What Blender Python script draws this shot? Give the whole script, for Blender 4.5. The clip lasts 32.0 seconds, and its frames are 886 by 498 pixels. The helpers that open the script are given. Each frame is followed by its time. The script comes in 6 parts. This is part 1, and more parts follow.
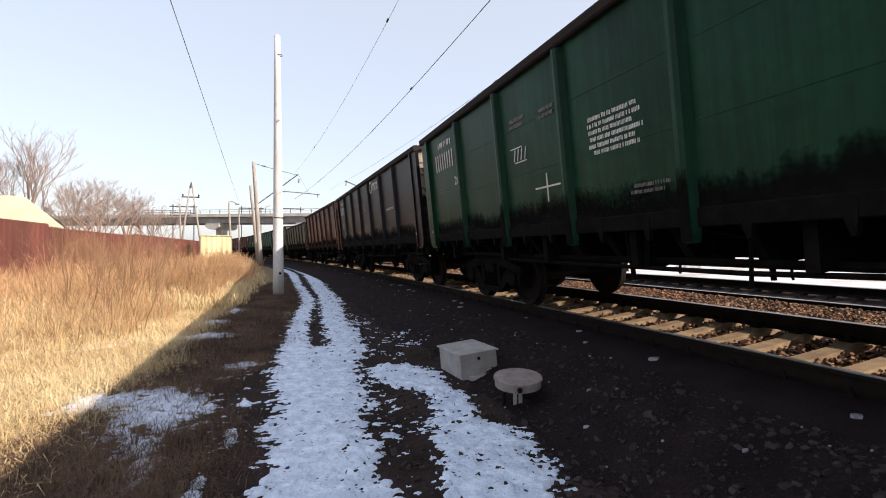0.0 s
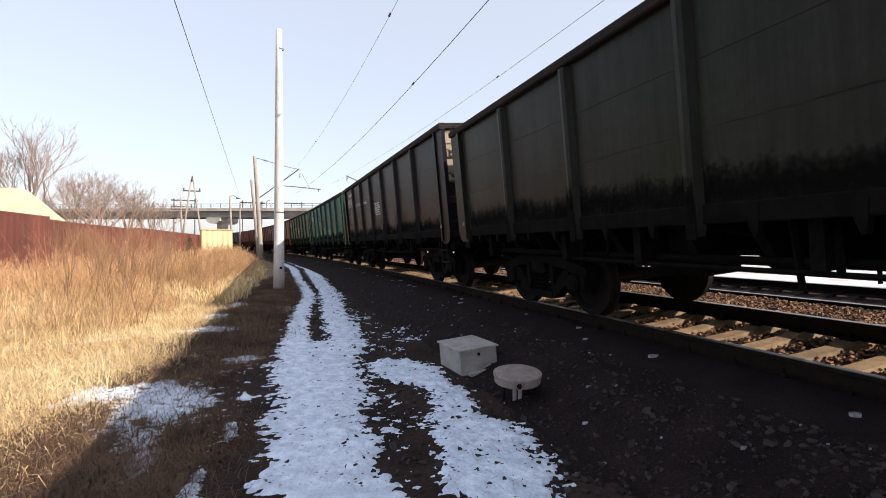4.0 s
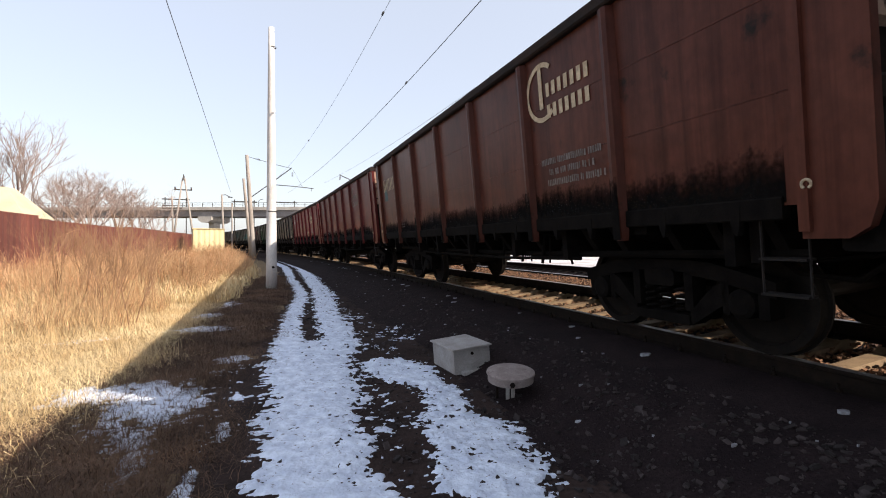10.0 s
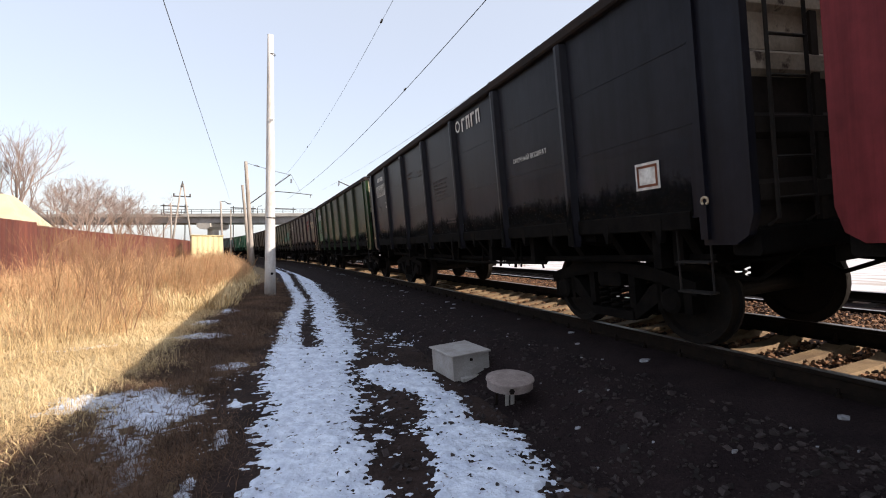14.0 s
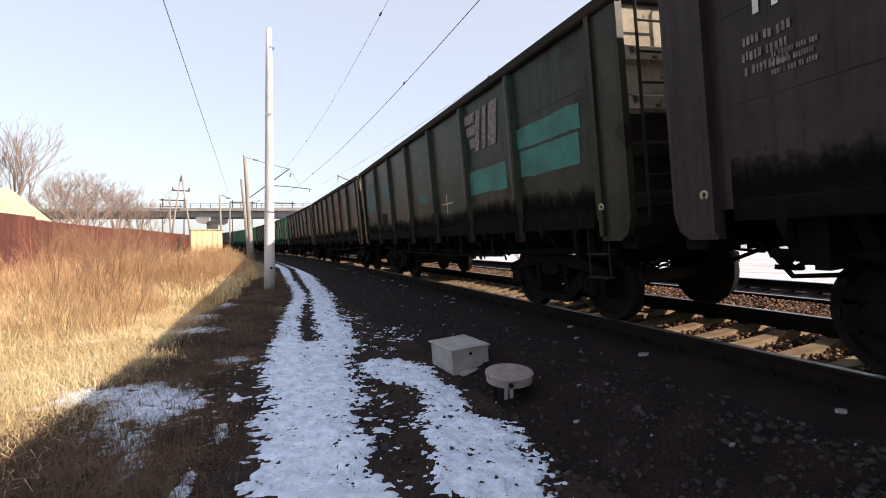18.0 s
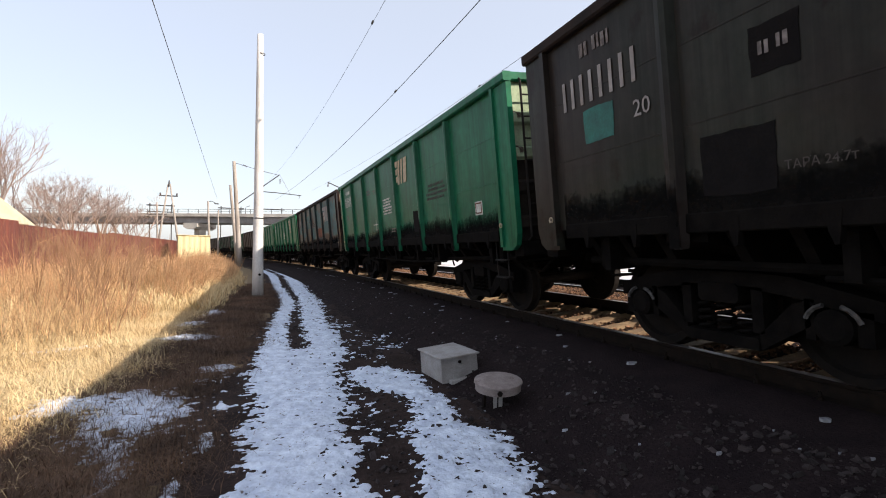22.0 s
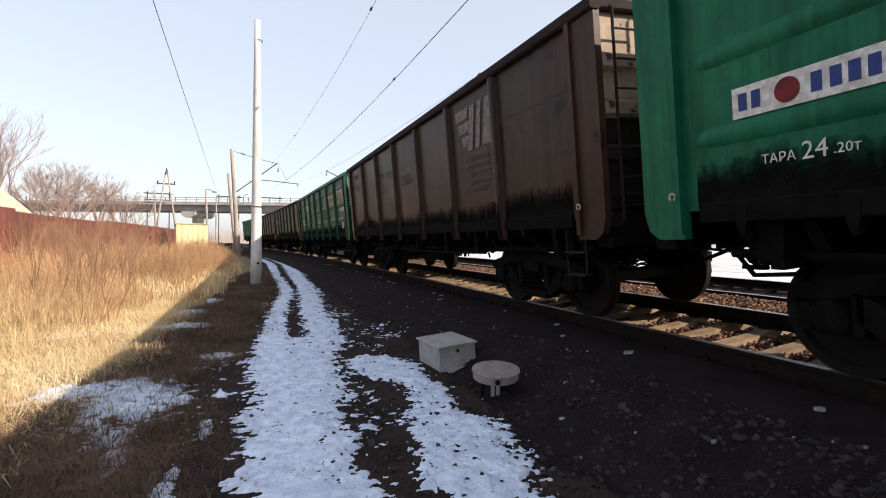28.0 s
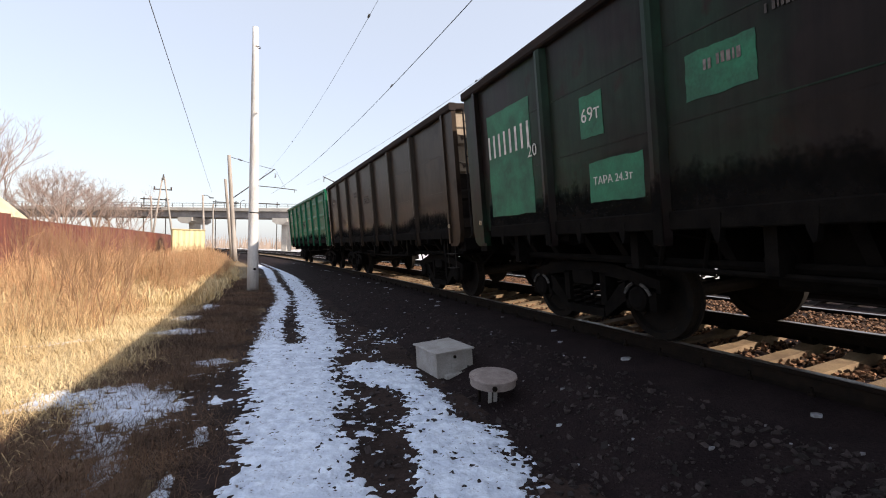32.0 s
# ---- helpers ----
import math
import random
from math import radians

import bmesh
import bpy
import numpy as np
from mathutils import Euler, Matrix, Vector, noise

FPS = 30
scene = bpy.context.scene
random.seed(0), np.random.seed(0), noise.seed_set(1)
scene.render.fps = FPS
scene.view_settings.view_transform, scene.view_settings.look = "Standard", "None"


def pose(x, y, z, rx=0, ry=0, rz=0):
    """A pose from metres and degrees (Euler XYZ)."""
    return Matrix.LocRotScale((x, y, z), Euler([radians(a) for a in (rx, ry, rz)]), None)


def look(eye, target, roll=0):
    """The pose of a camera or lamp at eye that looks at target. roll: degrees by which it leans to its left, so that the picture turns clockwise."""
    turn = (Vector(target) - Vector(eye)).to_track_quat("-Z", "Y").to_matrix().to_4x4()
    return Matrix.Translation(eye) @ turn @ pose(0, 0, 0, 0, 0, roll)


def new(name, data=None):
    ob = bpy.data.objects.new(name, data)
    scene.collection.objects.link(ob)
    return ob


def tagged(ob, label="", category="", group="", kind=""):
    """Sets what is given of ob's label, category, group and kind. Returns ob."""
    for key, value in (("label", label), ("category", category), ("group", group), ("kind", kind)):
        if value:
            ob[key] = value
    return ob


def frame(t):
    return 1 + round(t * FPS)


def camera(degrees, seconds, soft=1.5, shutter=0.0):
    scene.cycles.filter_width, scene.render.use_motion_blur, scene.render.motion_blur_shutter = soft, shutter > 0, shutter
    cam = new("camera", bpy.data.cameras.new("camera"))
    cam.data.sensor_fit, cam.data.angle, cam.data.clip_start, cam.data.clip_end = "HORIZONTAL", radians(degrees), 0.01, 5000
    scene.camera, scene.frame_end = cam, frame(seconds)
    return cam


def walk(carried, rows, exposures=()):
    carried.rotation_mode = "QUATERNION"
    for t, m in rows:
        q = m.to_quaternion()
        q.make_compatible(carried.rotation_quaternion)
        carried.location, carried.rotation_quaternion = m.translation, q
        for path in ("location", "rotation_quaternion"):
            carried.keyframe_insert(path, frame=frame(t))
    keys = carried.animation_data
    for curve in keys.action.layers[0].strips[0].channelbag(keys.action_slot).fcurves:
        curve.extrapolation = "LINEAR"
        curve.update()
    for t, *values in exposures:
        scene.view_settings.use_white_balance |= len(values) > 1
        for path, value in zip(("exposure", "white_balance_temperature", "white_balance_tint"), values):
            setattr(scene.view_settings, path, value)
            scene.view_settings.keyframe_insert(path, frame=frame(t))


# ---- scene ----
cam = camera(84.8, 32.0, soft=1.05)
EYE = (0.0, 0.0, 1.5)
TURNS = (
    (0.0, 90.222, 0.001, -18.127),
    (0.5, 90.154, -0.279, -18.026),
    (1.0, 90.001, -0.395, -17.658),
    (1.5, 89.9, -0.398, -17.91),
    (2.0, 89.852, -0.343, -17.766),
    (2.5, 89.768, -0.312, -17.843),
    (3.0, 89.954, -0.35, -17.804),
    (3.5, 89.651, -0.486, -17.946),
    (5.5, 90.083, -0.174, -18.287),
    (6.0, 90.005, -0.397, -18.155),
    (6.5, 89.961, -0.692, -18.092),
    (7.0, 89.853, -0.773, -18.236),
    (7.5, 89.879, -0.495, -18.407),
    (8.0, 89.852, -0.482, -18.626),
    (8.5, 89.617, -0.435, -18.874),
    (9.0, 89.523, -0.47, -18.641),
    (9.5, 89.253, -0.524, -18.839),
    (10.0, 89.636, -0.42, -18.837),
    (10.5, 89.57, -0.3, -19.099),
    (11.0, 89.763, -0.358, -19.222),
    (11.5, 89.693, -0.384, -19.114),
    (12.0, 89.988, -0.394, -18.854),
    (12.5, 90.148, -0.443, -18.821),
    (13.0, 90.586, -0.322, -18.838),
    (13.5, 90.476, -0.206, -18.952),
    (14.0, 90.35, -0.289, -18.97),
    (14.5, 90.196, -0.443, -18.615),
    (16.5, 89.92, -0.146, -18.855),
    (17.0, 89.785, -0.061, -19.128),
    (17.5, 89.867, -0.211, -18.953),
    (18.0, 89.683, -0.288, -19.042),
    (18.5, 89.669, -0.003, -18.774),
    (19.0, 89.897, 0.029, -18.699),
    (19.5, 89.992, 0.083, -18.788),
    (20.0, 90.25, 0.234, -18.839),
    (20.5, 90.812, 0.074, -18.788),
    (21.0, 91.014, -0.284, -18.809),
    (21.5, 90.937, -0.355, -19.121),
    (22.0, 90.61, -0.729, -20.237),
    (22.5, 90.384, -0.563, -20.75),
    (23.0, 90.231, -0.709, -20.657),
    (23.5, 89.82, -0.837, -20.061),
    (24.0, 89.589, -0.923, -20.333),
    (24.5, 89.603, -0.987, -20.474),
    (25.0, 89.577, -0.856, -20.67),
    (25.5, 89.625, -0.849, -20.648),
    (27.5, 89.372, -0.887, -20.116),
    (28.0, 89.347, -0.936, -20.411),
    (28.5, 89.75, -0.771, -20.483),
    (29.0, 89.745, -0.806, -20.59),
    (29.5, 89.797, -0.89, -20.209),
    (30.0, 90.047, -1.024, -20.266),
    (30.5, 90.277, -0.854, -20.542),
    (31.0, 90.158, -0.838, -20.478),
    (31.5, 90.12, -0.813, -20.713),
    (32.0, 90.068, -0.989, -20.743))
walk(cam, [(t, pose(*EYE, rx, ry, rz)) for t, rx, ry, rz in TURNS])

# ---- light ----
SUN = Vector((1.0, -0.82, 0.836)).normalized()
world = bpy.data.worlds.new("sky")
scene.world = world
world.use_nodes = True
wn = world.node_tree.nodes
sky = wn.new("ShaderNodeTexSky")
sky.sky_type, sky.sun_disc = "NISHITA", False
sky.sun_elevation = math.asin(SUN.z)
sky.sun_rotation = math.atan2(SUN.x, SUN.y)
sky.air_density, sky.dust_density, sky.ozone_density = 1.0, 2.0, 1.5
wn["Background"].inputs["Strength"].default_value = 0.13
haze = wn.new("ShaderNodeMix")
haze.data_type, haze.inputs["Factor"].default_value, haze.inputs["B"].default_value = "RGBA", 0.46, (5.5, 6.3, 7.15, 1)
world.node_tree.links.new(sky.outputs["Color"], haze.inputs["A"])
world.node_tree.links.new(haze.outputs["Result"], wn["Background"].inputs["Color"])
sun_data = bpy.data.lights.new("sun", "SUN")
sun_data.energy, sun_data.angle, sun_data.color = 5.0, radians(0.55), (1.0, 0.93, 0.82)
sun = new("sun", sun_data)
sun.matrix_world = look(SUN * 50, (0, 0, 0))
scene.view_settings.exposure = 0.62
scene.view_settings.use_white_balance = True
scene.view_settings.white_balance_temperature, scene.view_settings.white_balance_tint = 7000, 17

# ---- plan ----
RADIUS, TRACK_X, TRACK_Z, CANT = 450.0, 4.92, 0.66, 0.1037
TRACK2 = 4.3
ARC0, ARC1 = -90.0, 190.0


def along(s):
    """Point and heading (to the left) of the track's centre line at s."""
    c = min(max(s, ARC0), ARC1)
    a = c / RADIUS
    x, y = TRACK_X - RADIUS * (1 - math.cos(a)), RADIUS * math.sin(a)
    d = s - c
    return x - d * math.sin(a), y + d * math.cos(a), a


def on_plan(s, u, z):
    """A place s along the track and u to its right, at height z."""
    x, y, a = along(s)
    return Vector((x + u * math.cos(a), y + u * math.sin(a), z))


def track_pose(s, u=0.0, dz=0.0):
    """Canted pose of the rail plane; y runs along the track."""
    x, y, a = along(s)
    m = Matrix.Translation((x + u * math.cos(a), y + u * math.sin(a), TRACK_Z + dz))
    return m @ Matrix.Rotation(a, 4, "Z") @ Matrix.Rotation(-CANT, 4, "Y")


def lerp_table(table, v, col):
    if v <= table[0][0]:
        return table[0][col]
    for p, q in zip(table, table[1:]):
        if v <= q[0]:
            k = (v - p[0]) / (q[0] - p[0])
            return p[col] + (q[col] - p[col]) * k
    return table[-1][col]


PROFILE = ((-400, -0.4), (-60, -0.3), (-9, -0.08), (-5.3, 0.0), (-2.8, 0.0), (-2.0, 0.29), (-1.4, 0.36), (-0.95, 0.42), (-0.83, 0.41), (-0.74, 0.405), (-0.62, 0.35), (-0.4, 0.355), (0.0, 0.385), (0.4, 0.425), (0.85, 0.475), (1.0, 0.53), (1.5, 0.615), (2.4, 0.625),
           (3.1, 0.625), (3.38, 0.57), (3.5, 0.46), (4.3, 0.52), (5.0, 0.60), (5.4, 0.62), (6.2, 0.66), (6.9, 0.60), (9.0, 0.5), (60, 0.4), (1500, 0.2))


def ground_z(s, u):
    z = lerp_table(PROFILE, u, 1)
    if u < -1.9:
        near = min(1.0, max(0.0, (-u - 1.9) / 2.0))
        left = min(1.0, max(0.0, (-u - 5.0) / 1.5))
        z += near * 0.022 * noise.noise((s * 1.3, u * 1.3, 0)) + left * 0.10 * noise.noise((s * 0.35, u * 0.35, 4))
    return z


# ---- mesh tools ----
class Shape:
    """Collects faces for one mesh."""

    def __init__(self):
        self.v, self.f = [], []

    def add(self, verts, faces):
        n = len(self.v)
        self.v += [tuple(p) for p in verts]
        self.f += [tuple(i + n for i in f) for f in faces]
        return self

    def box(self, x0, x1, y0, y1, z0, z1, c=0.0):
        """A box with its long edges cut by c."""
        if c <= 0:
            return self.add([(x, y, z) for z in (z0, z1) for y in (y0, y1) for x in (x0, x1)],
                            [(0, 2, 3, 1), (4, 5, 7, 6), (0, 1, 5, 4), (2, 6, 7, 3), (0, 4, 6, 2), (1, 3, 7, 5)])
        size = (x1 - x0, y1 - y0, z1 - z0)
        ax = size.index(max(size))
        lo, hi = (x0, y0, z0), (x1, y1, z1)
        a, b = [i for i in range(3) if i != ax]
        ring = [(lo[a] + c, lo[b]), (hi[a] - c, lo[b]), (hi[a], lo[b] + c), (hi[a], hi[b] - c),
                (hi[a] - c, hi[b]), (lo[a] + c, hi[b]), (lo[a], hi[b] - c), (lo[a], lo[b] + c)]
        vs = []
        for e in (lo[ax], hi[ax]):
            for p, q in ring:
                t = [0, 0, 0]
                t[ax], t[a], t[b] = e, p, q
                vs.append(t)
        fs = [(i, (i + 1) % 8, 8 + (i + 1) % 8, 8 + i) for i in range(8)]
        fs += [tuple(range(7, -1, -1)), tuple(range(8, 16))]
        return self.add(vs, fs)

    def prism(self, pts, axis, e0, e1):
        """A polygon in the plane across axis, drawn out from e0 to e1."""
        a, b = [i for i in range(3) if i != axis]
        n, vs = len(pts), []
        for e in (e0, e1):
            for p, q in pts:
                t = [0, 0, 0]
                t[axis], t[a], t[b] = e, p, q
                vs.append(t)
        fs = [(i, (i + 1) % n, n + (i + 1) % n, n + i) for i in range(n)]
        return self.add(vs, fs + [tuple(range(n - 1, -1, -1)), tuple(range(n, 2 * n))])

    def tube(self, points, r, sides=8, r_end=None):
        """A round bar through points, tapering to r_end."""
        pts = [Vector(p) for p in points]
        n, vs, fs = len(pts), [], []
        for i, p in enumerate(pts):
            d = (pts[min(i + 1, n - 1)] - pts[max(i - 1, 0)]).normalized()
            up = Vector((0, 0, 1)) if abs(d.z) < 0.9 else Vector((1, 0, 0))
            e1 = d.cross(up).normalized()
            e2 = d.cross(e1)
            rad = r if r_end is None else r + (r_end - r) * i / (n - 1)
            vs += [p + rad * (math.cos(a) * e1 + math.sin(a) * e2) for a in (2 * math.pi * k / sides for k in range(sides))]
        for i in range(n - 1):
            for k in range(sides):
                a, b = i * sides + k, i * sides + (k + 1) % sides
                fs.append((a, b, b + sides, a + sides))
        fs += [tuple(range(sides)), tuple(range(n * sides - 1, (n - 1) * sides - 1, -1))]
        return self.add(vs, fs)

    def lathe(self, profile, axis, seg, at=(0, 0, 0)):
        """Turns (along, radius) pairs round an axis."""
        a, b = [i for i in range(3) if i != axis]
        vs, fs, n = [], [], len(profile)
        for k in range(seg):
            w = 2 * math.pi * k / seg
            for e, r in profile:
                t = list(at)
                t[axis] += e
                t[a] += r * math.cos(w)
                t[b] += r * math.sin(w)
                vs.append(t)
        for k in range(seg):
            for i in range(n - 1):
                p, q = k * n + i, ((k + 1) % seg) * n + i
                fs.append((p, p + 1, q + 1, q))
        return self.add(vs, fs)

    def mesh(self, name, smooth=False):
        me = bpy.data.meshes.new(name)
        me.from_pydata(self.v, [], self.f)
        bm = bmesh.new()
        bm.from_mesh(me)
        bmesh.ops.recalc_face_normals(bm, faces=bm.faces)
        bm.to_mesh(me)
        bm.free()
        if smooth:
            me.shade_smooth()
        me.update()
        return me


def part(name, shape, material, parent=None, label="", smooth=False, m=None):
    """One mesh object, under a thing or a part; shape is a Shape or a mesh to share."""
    me = shape.mesh(name, smooth) if isinstance(shape, Shape) else shape
    if not me.materials:
        me.materials.append(material)
    ob = new(name, me)
    if me.materials[0] != material:
        ob.material_slots[0].link = "OBJECT"
        ob.material_slots[0].material = material
    ob.parent = parent
    if m is not None:
        ob.matrix_basis = m
    return tagged(ob, label)


def empty(name, m, label="", category="", group="", kind=""):
    ob = new(name)
    ob.empty_display_size = 0.2
    ob.matrix_basis = m
    return tagged(ob, label, category, group, kind)


# ---- materials ----
def material(name, base, other=None, scale=3.0, amount=0.5, rough=0.8, metal=0.0, bump=0.2, fine=40.0, spread=0.25, vary=0.0,
             third=None, third_scale=1.0, third_at=0.6, stretch=(1, 1, 1), spec=0.3, soft=0.12):
    """Two or three colours mixed by noise in metres, with fine grain and relief."""
    mt = bpy.data.materials.new(name)
    mt.use_nodes = True
    nt = mt.node_tree
    nd, ln = nt.nodes, nt.links
    bs = nd["Principled BSDF"]
    tc = nd.new("ShaderNodeTexCoord")
    mp = nd.new("ShaderNodeMapping")
    mp.inputs["Scale"].default_value = stretch
    oi = nd.new("ShaderNodeObjectInfo")
    sh = nd.new("ShaderNodeVectorMath")
    sh.operation = "MULTIPLY_ADD"
    ln.new(oi.outputs["Random"], sh.inputs[0])
    sh.inputs[1].default_value = (17.0, 23.0, 11.0) if vary else (0, 0, 0)
    ln.new(tc.outputs["Object"], sh.inputs[2])
    ln.new(sh.outputs[0], mp.inputs["Vector"])

    def noise_node(sc, detail=5.0, ro=0.6):
        n = nd.new("ShaderNodeTexNoise")
        n.inputs["Scale"].default_value, n.inputs["Detail"].default_value, n.inputs["Roughness"].default_value = sc, detail, ro
        ln.new(mp.outputs["Vector"], n.inputs["Vector"])
        return n

    def mix(f, a, b, kind="MIX"):
        m = nd.new("ShaderNodeMix")
        m.data_type, m.blend_type = "RGBA", kind
        for sock, v in ((m.inputs["Factor"], f), (m.inputs["A"], a), (m.inputs["B"], b)):
            if isinstance(v, tuple):
                sock.default_value = (*v, 1.0)
            elif isinstance(v, float):
                sock.default_value = v
            else:
                ln.new(v, sock)
        return m.outputs["Result"]

    def ramp(n, lo, hi):
        r = nd.new("ShaderNodeMapRange")
        r.inputs["From Min"].default_value, r.inputs["From Max"].default_value = lo, hi
        ln.new(n.outputs["Fac"], r.inputs["Value"])
        return r.outputs["Result"]

    big, small = noise_node(scale), noise_node(fine, 3.0)
    colour = mix(ramp(big, 0.62 - amount * 0.3 - soft, 0.62 - amount * 0.3 + soft), base, other or tuple(c * 0.7 for c in base))
    if third:
        colour = mix(ramp(noise_node(third_scale, 6.0), third_at - 0.04, third_at + 0.04), colour, third)
    colour = mix(ramp(small, 0.3, 0.7), mix(1.0, colour, (1 - spread,) * 3, "MULTIPLY"), colour)
    if vary:
        hv = nd.new("ShaderNodeHueSaturation")
        mr = nd.new("ShaderNodeMapRange")
        mr.inputs["To Min"].default_value, mr.inputs["To Max"].default_value = 1 - vary, 1 + vary
        ln.new(oi.outputs["Random"], mr.inputs["Value"])
        ln.new(mr.outputs["Result"], hv.inputs["Value"])
        ln.new(colour, hv.inputs["Color"])
        colour = hv.outputs["Color"]
    ln.new(colour, bs.inputs["Base Color"])
    rr = nd.new("ShaderNodeMapRange")
    rr.inputs["To Min"].default_value, rr.inputs["To Max"].default_value = max(0.05, rough - 0.12), min(1, rough + 0.1)
    ln.new(big.outputs["Fac"], rr.inputs["Value"])
    ln.new(rr.outputs["Result"], bs.inputs["Roughness"])
    bs.inputs["Metallic"].default_value = metal
    bs.inputs["Specular IOR Level"].default_value = spec
    if bump:
        bp = nd.new("ShaderNodeBump")
        bp.inputs["Strength"].default_value, bp.inputs["Distance"].default_value = bump, 0.02
        ln.new(small.outputs["Fac"], bp.inputs["Height"])
        ln.new(bp.outputs["Normal"], bs.inputs["Normal"])
    return mt


def per_piece(mt, dark=0.6, light=1.3):
    """Lets every loose piece of a mesh have its own brightness."""
    nt = mt.node_tree
    bs = nt.nodes["Principled BSDF"]
    src = bs.inputs["Base Color"].links[0].from_socket
    ge, mr, hv = nt.nodes.new("ShaderNodeNewGeometry"), nt.nodes.new("ShaderNodeMapRange"), nt.nodes.new("ShaderNodeHueSaturation")
    mr.inputs["To Min"].default_value, mr.inputs["To Max"].default_value = dark, light
    nt.links.new(ge.outputs["Random Per Island"], mr.inputs["Value"])
    nt.links.new(mr.outputs["Result"], hv.inputs["Value"])
    nt.links.new(src, hv.inputs["Color"])
    nt.links.new(hv.outputs["Color"], bs.inputs["Base Color"])
    return mt


BALLAST = material("dark_ballast", (0.0185, 0.0128, 0.0138), (0.030, 0.0205, 0.021), 2.5, 0.5, 0.95, spec=0.06, bump=0.8, fine=45, spread=0.5)
DIRT = material("trodden_dirt", (0.026, 0.0175, 0.0155), (0.05, 0.034, 0.030), 1.8, 0.5, 0.95, spec=0.06, bump=0.7, fine=30, spread=0.4)
TURF = material("dry_turf", (0.27, 0.185, 0.095), (0.17, 0.115, 0.06), 1.5, 0.5, 0.95, bump=0.6, fine=35, spread=0.4)
FIELD = material("snowy_field", (0.62, 0.64, 0.69), (0.36, 0.32, 0.29), 0.5, 0.4, 0.8, bump=0.4, fine=12, spread=0.12)
# The darker second tone paints shaded blue wrinkles into the snow.
SNOW = material("trodden_snow", (0.80, 0.88, 1.0), (0.58, 0.65, 0.78), 6.5, 0.5, 0.75, bump=1.0, fine=22, spread=0.16, third=(0.16, 0.13, 0.125), third_scale=24, third_at=0.665)
# Lit and shaded copies of one stone: warm sunlit tone, dark verge tone.
STONE = per_piece(material("crushed_stone", (0.15, 0.072, 0.038), (0.23, 0.125, 0.07), 14, 0.5, 0.9, bump=0.3, fine=60), 0.15, 1.6)
DARKSTONE = per_piece(material("shaded_stone", (0.031, 0.0225, 0.022), (0.05, 0.038, 0.037), 14, 0.5, 0.9, bump=0.3, fine=60), 0.35, 1.2)
CONCRETE = material("grey_concrete", (0.28, 0.195, 0.112), (0.185, 0.125, 0.075), 4, 0.5, 0.9, bump=0.3, fine=60, vary=0.12)
RAIL_SIDE = material("rusty_rail", (0.017, 0.011, 0.008), (0.010, 0.0075, 0.006), 9, 0.5, 0.85, bump=0.2, spec=0.1)
RAIL_TOP = material("polished_rail", (0.40, 0.375, 0.35), (0.30, 0.27, 0.25), 9, 0.4, 0.5, 1.0, bump=0.02, spread=0.05)
GRIME = material("grimy_black_iron", (0.0045, 0.004, 0.0038), (0.010, 0.0085, 0.0075), 6, 0.5, 0.95, bump=0.2, spec=0.05)
WHEEL = material("worn_wheel_steel", (0.009, 0.008, 0.0075), (0.015, 0.012, 0.010), 8, 0.5, 0.8, 0.0, bump=0.1, spec=0.1)
POLE = material("whitish_pole_concrete", (0.70, 0.70, 0.69), (0.55, 0.53, 0.51), 2.5, 0.45, 0.9, bump=0.25, fine=50, stretch=(1, 1, 0.3))
OLD_POLE = material("stained_old_concrete", (0.40, 0.37, 0.34), (0.28, 0.25, 0.22), 1.5, 0.5, 0.9, bump=0.25, fine=30, stretch=(1, 1, 0.3))
WIRE = material("dark_wire", (0.05, 0.05, 0.05), None, 5, 0.5, 0.5, 0.3, bump=0.0)
STEEL = material("dull_galvanised_steel", (0.09, 0.09, 0.09), (0.055, 0.05, 0.048), 6, 0.5, 0.6, 0.3, bump=0.1)
GRASS = per_piece(material("dry_grass_blades", (0.78, 0.63, 0.37), (0.64, 0.46, 0.24), 0.8, 0.5, 0.8, bump=0.0, spread=0.15), 0.7, 1.15)
BRUSH = per_piece(material("reddish_dry_stems", (0.64, 0.42, 0.24), (0.50, 0.27, 0.135), 0.5, 0.5, 0.8, bump=0.0, spread=0.15), 0.35, 1.35)
BARK = material("grey_bark", (0.36, 0.275, 0.235), (0.28, 0.21, 0.18), 6, 0.5, 0.9, bump=0.2)
FENCE = material("maroon_fence_paint", (0.17, 0.055, 0.04), (0.13, 0.045, 0.035), 0.8, 0.5, 0.6, bump=0.05, vary=0.08)
PALE = material("pale_yellow_plaster", (0.72, 0.66, 0.50), (0.62, 0.56, 0.42), 0.7, 0.5, 0.8, bump=0.1)
YELLOW = material("yellowish_sheet_metal", (0.75, 0.65, 0.38), (0.65, 0.55, 0.32), 1.5, 0.5, 0.7, bump=0.1, vary=0.05)
BRIDGE = material("bridge_concrete", (0.30, 0.29, 0.29), (0.22, 0.21, 0.21), 0.4, 0.5, 0.9, bump=0.1, fine=4)
WHITE_PAINT = material("white_marking_paint", (0.75, 0.74, 0.70), (0.5, 0.48, 0.45), 12, 0.4, 0.7, bump=0.0, spread=0.2)

# ---- ground ----


def steps(*runs):
    out = []
    for a, b, n in runs:
        out += [a + (b - a) * i / n for i in range(n)]
    return out + [runs[-1][1]]


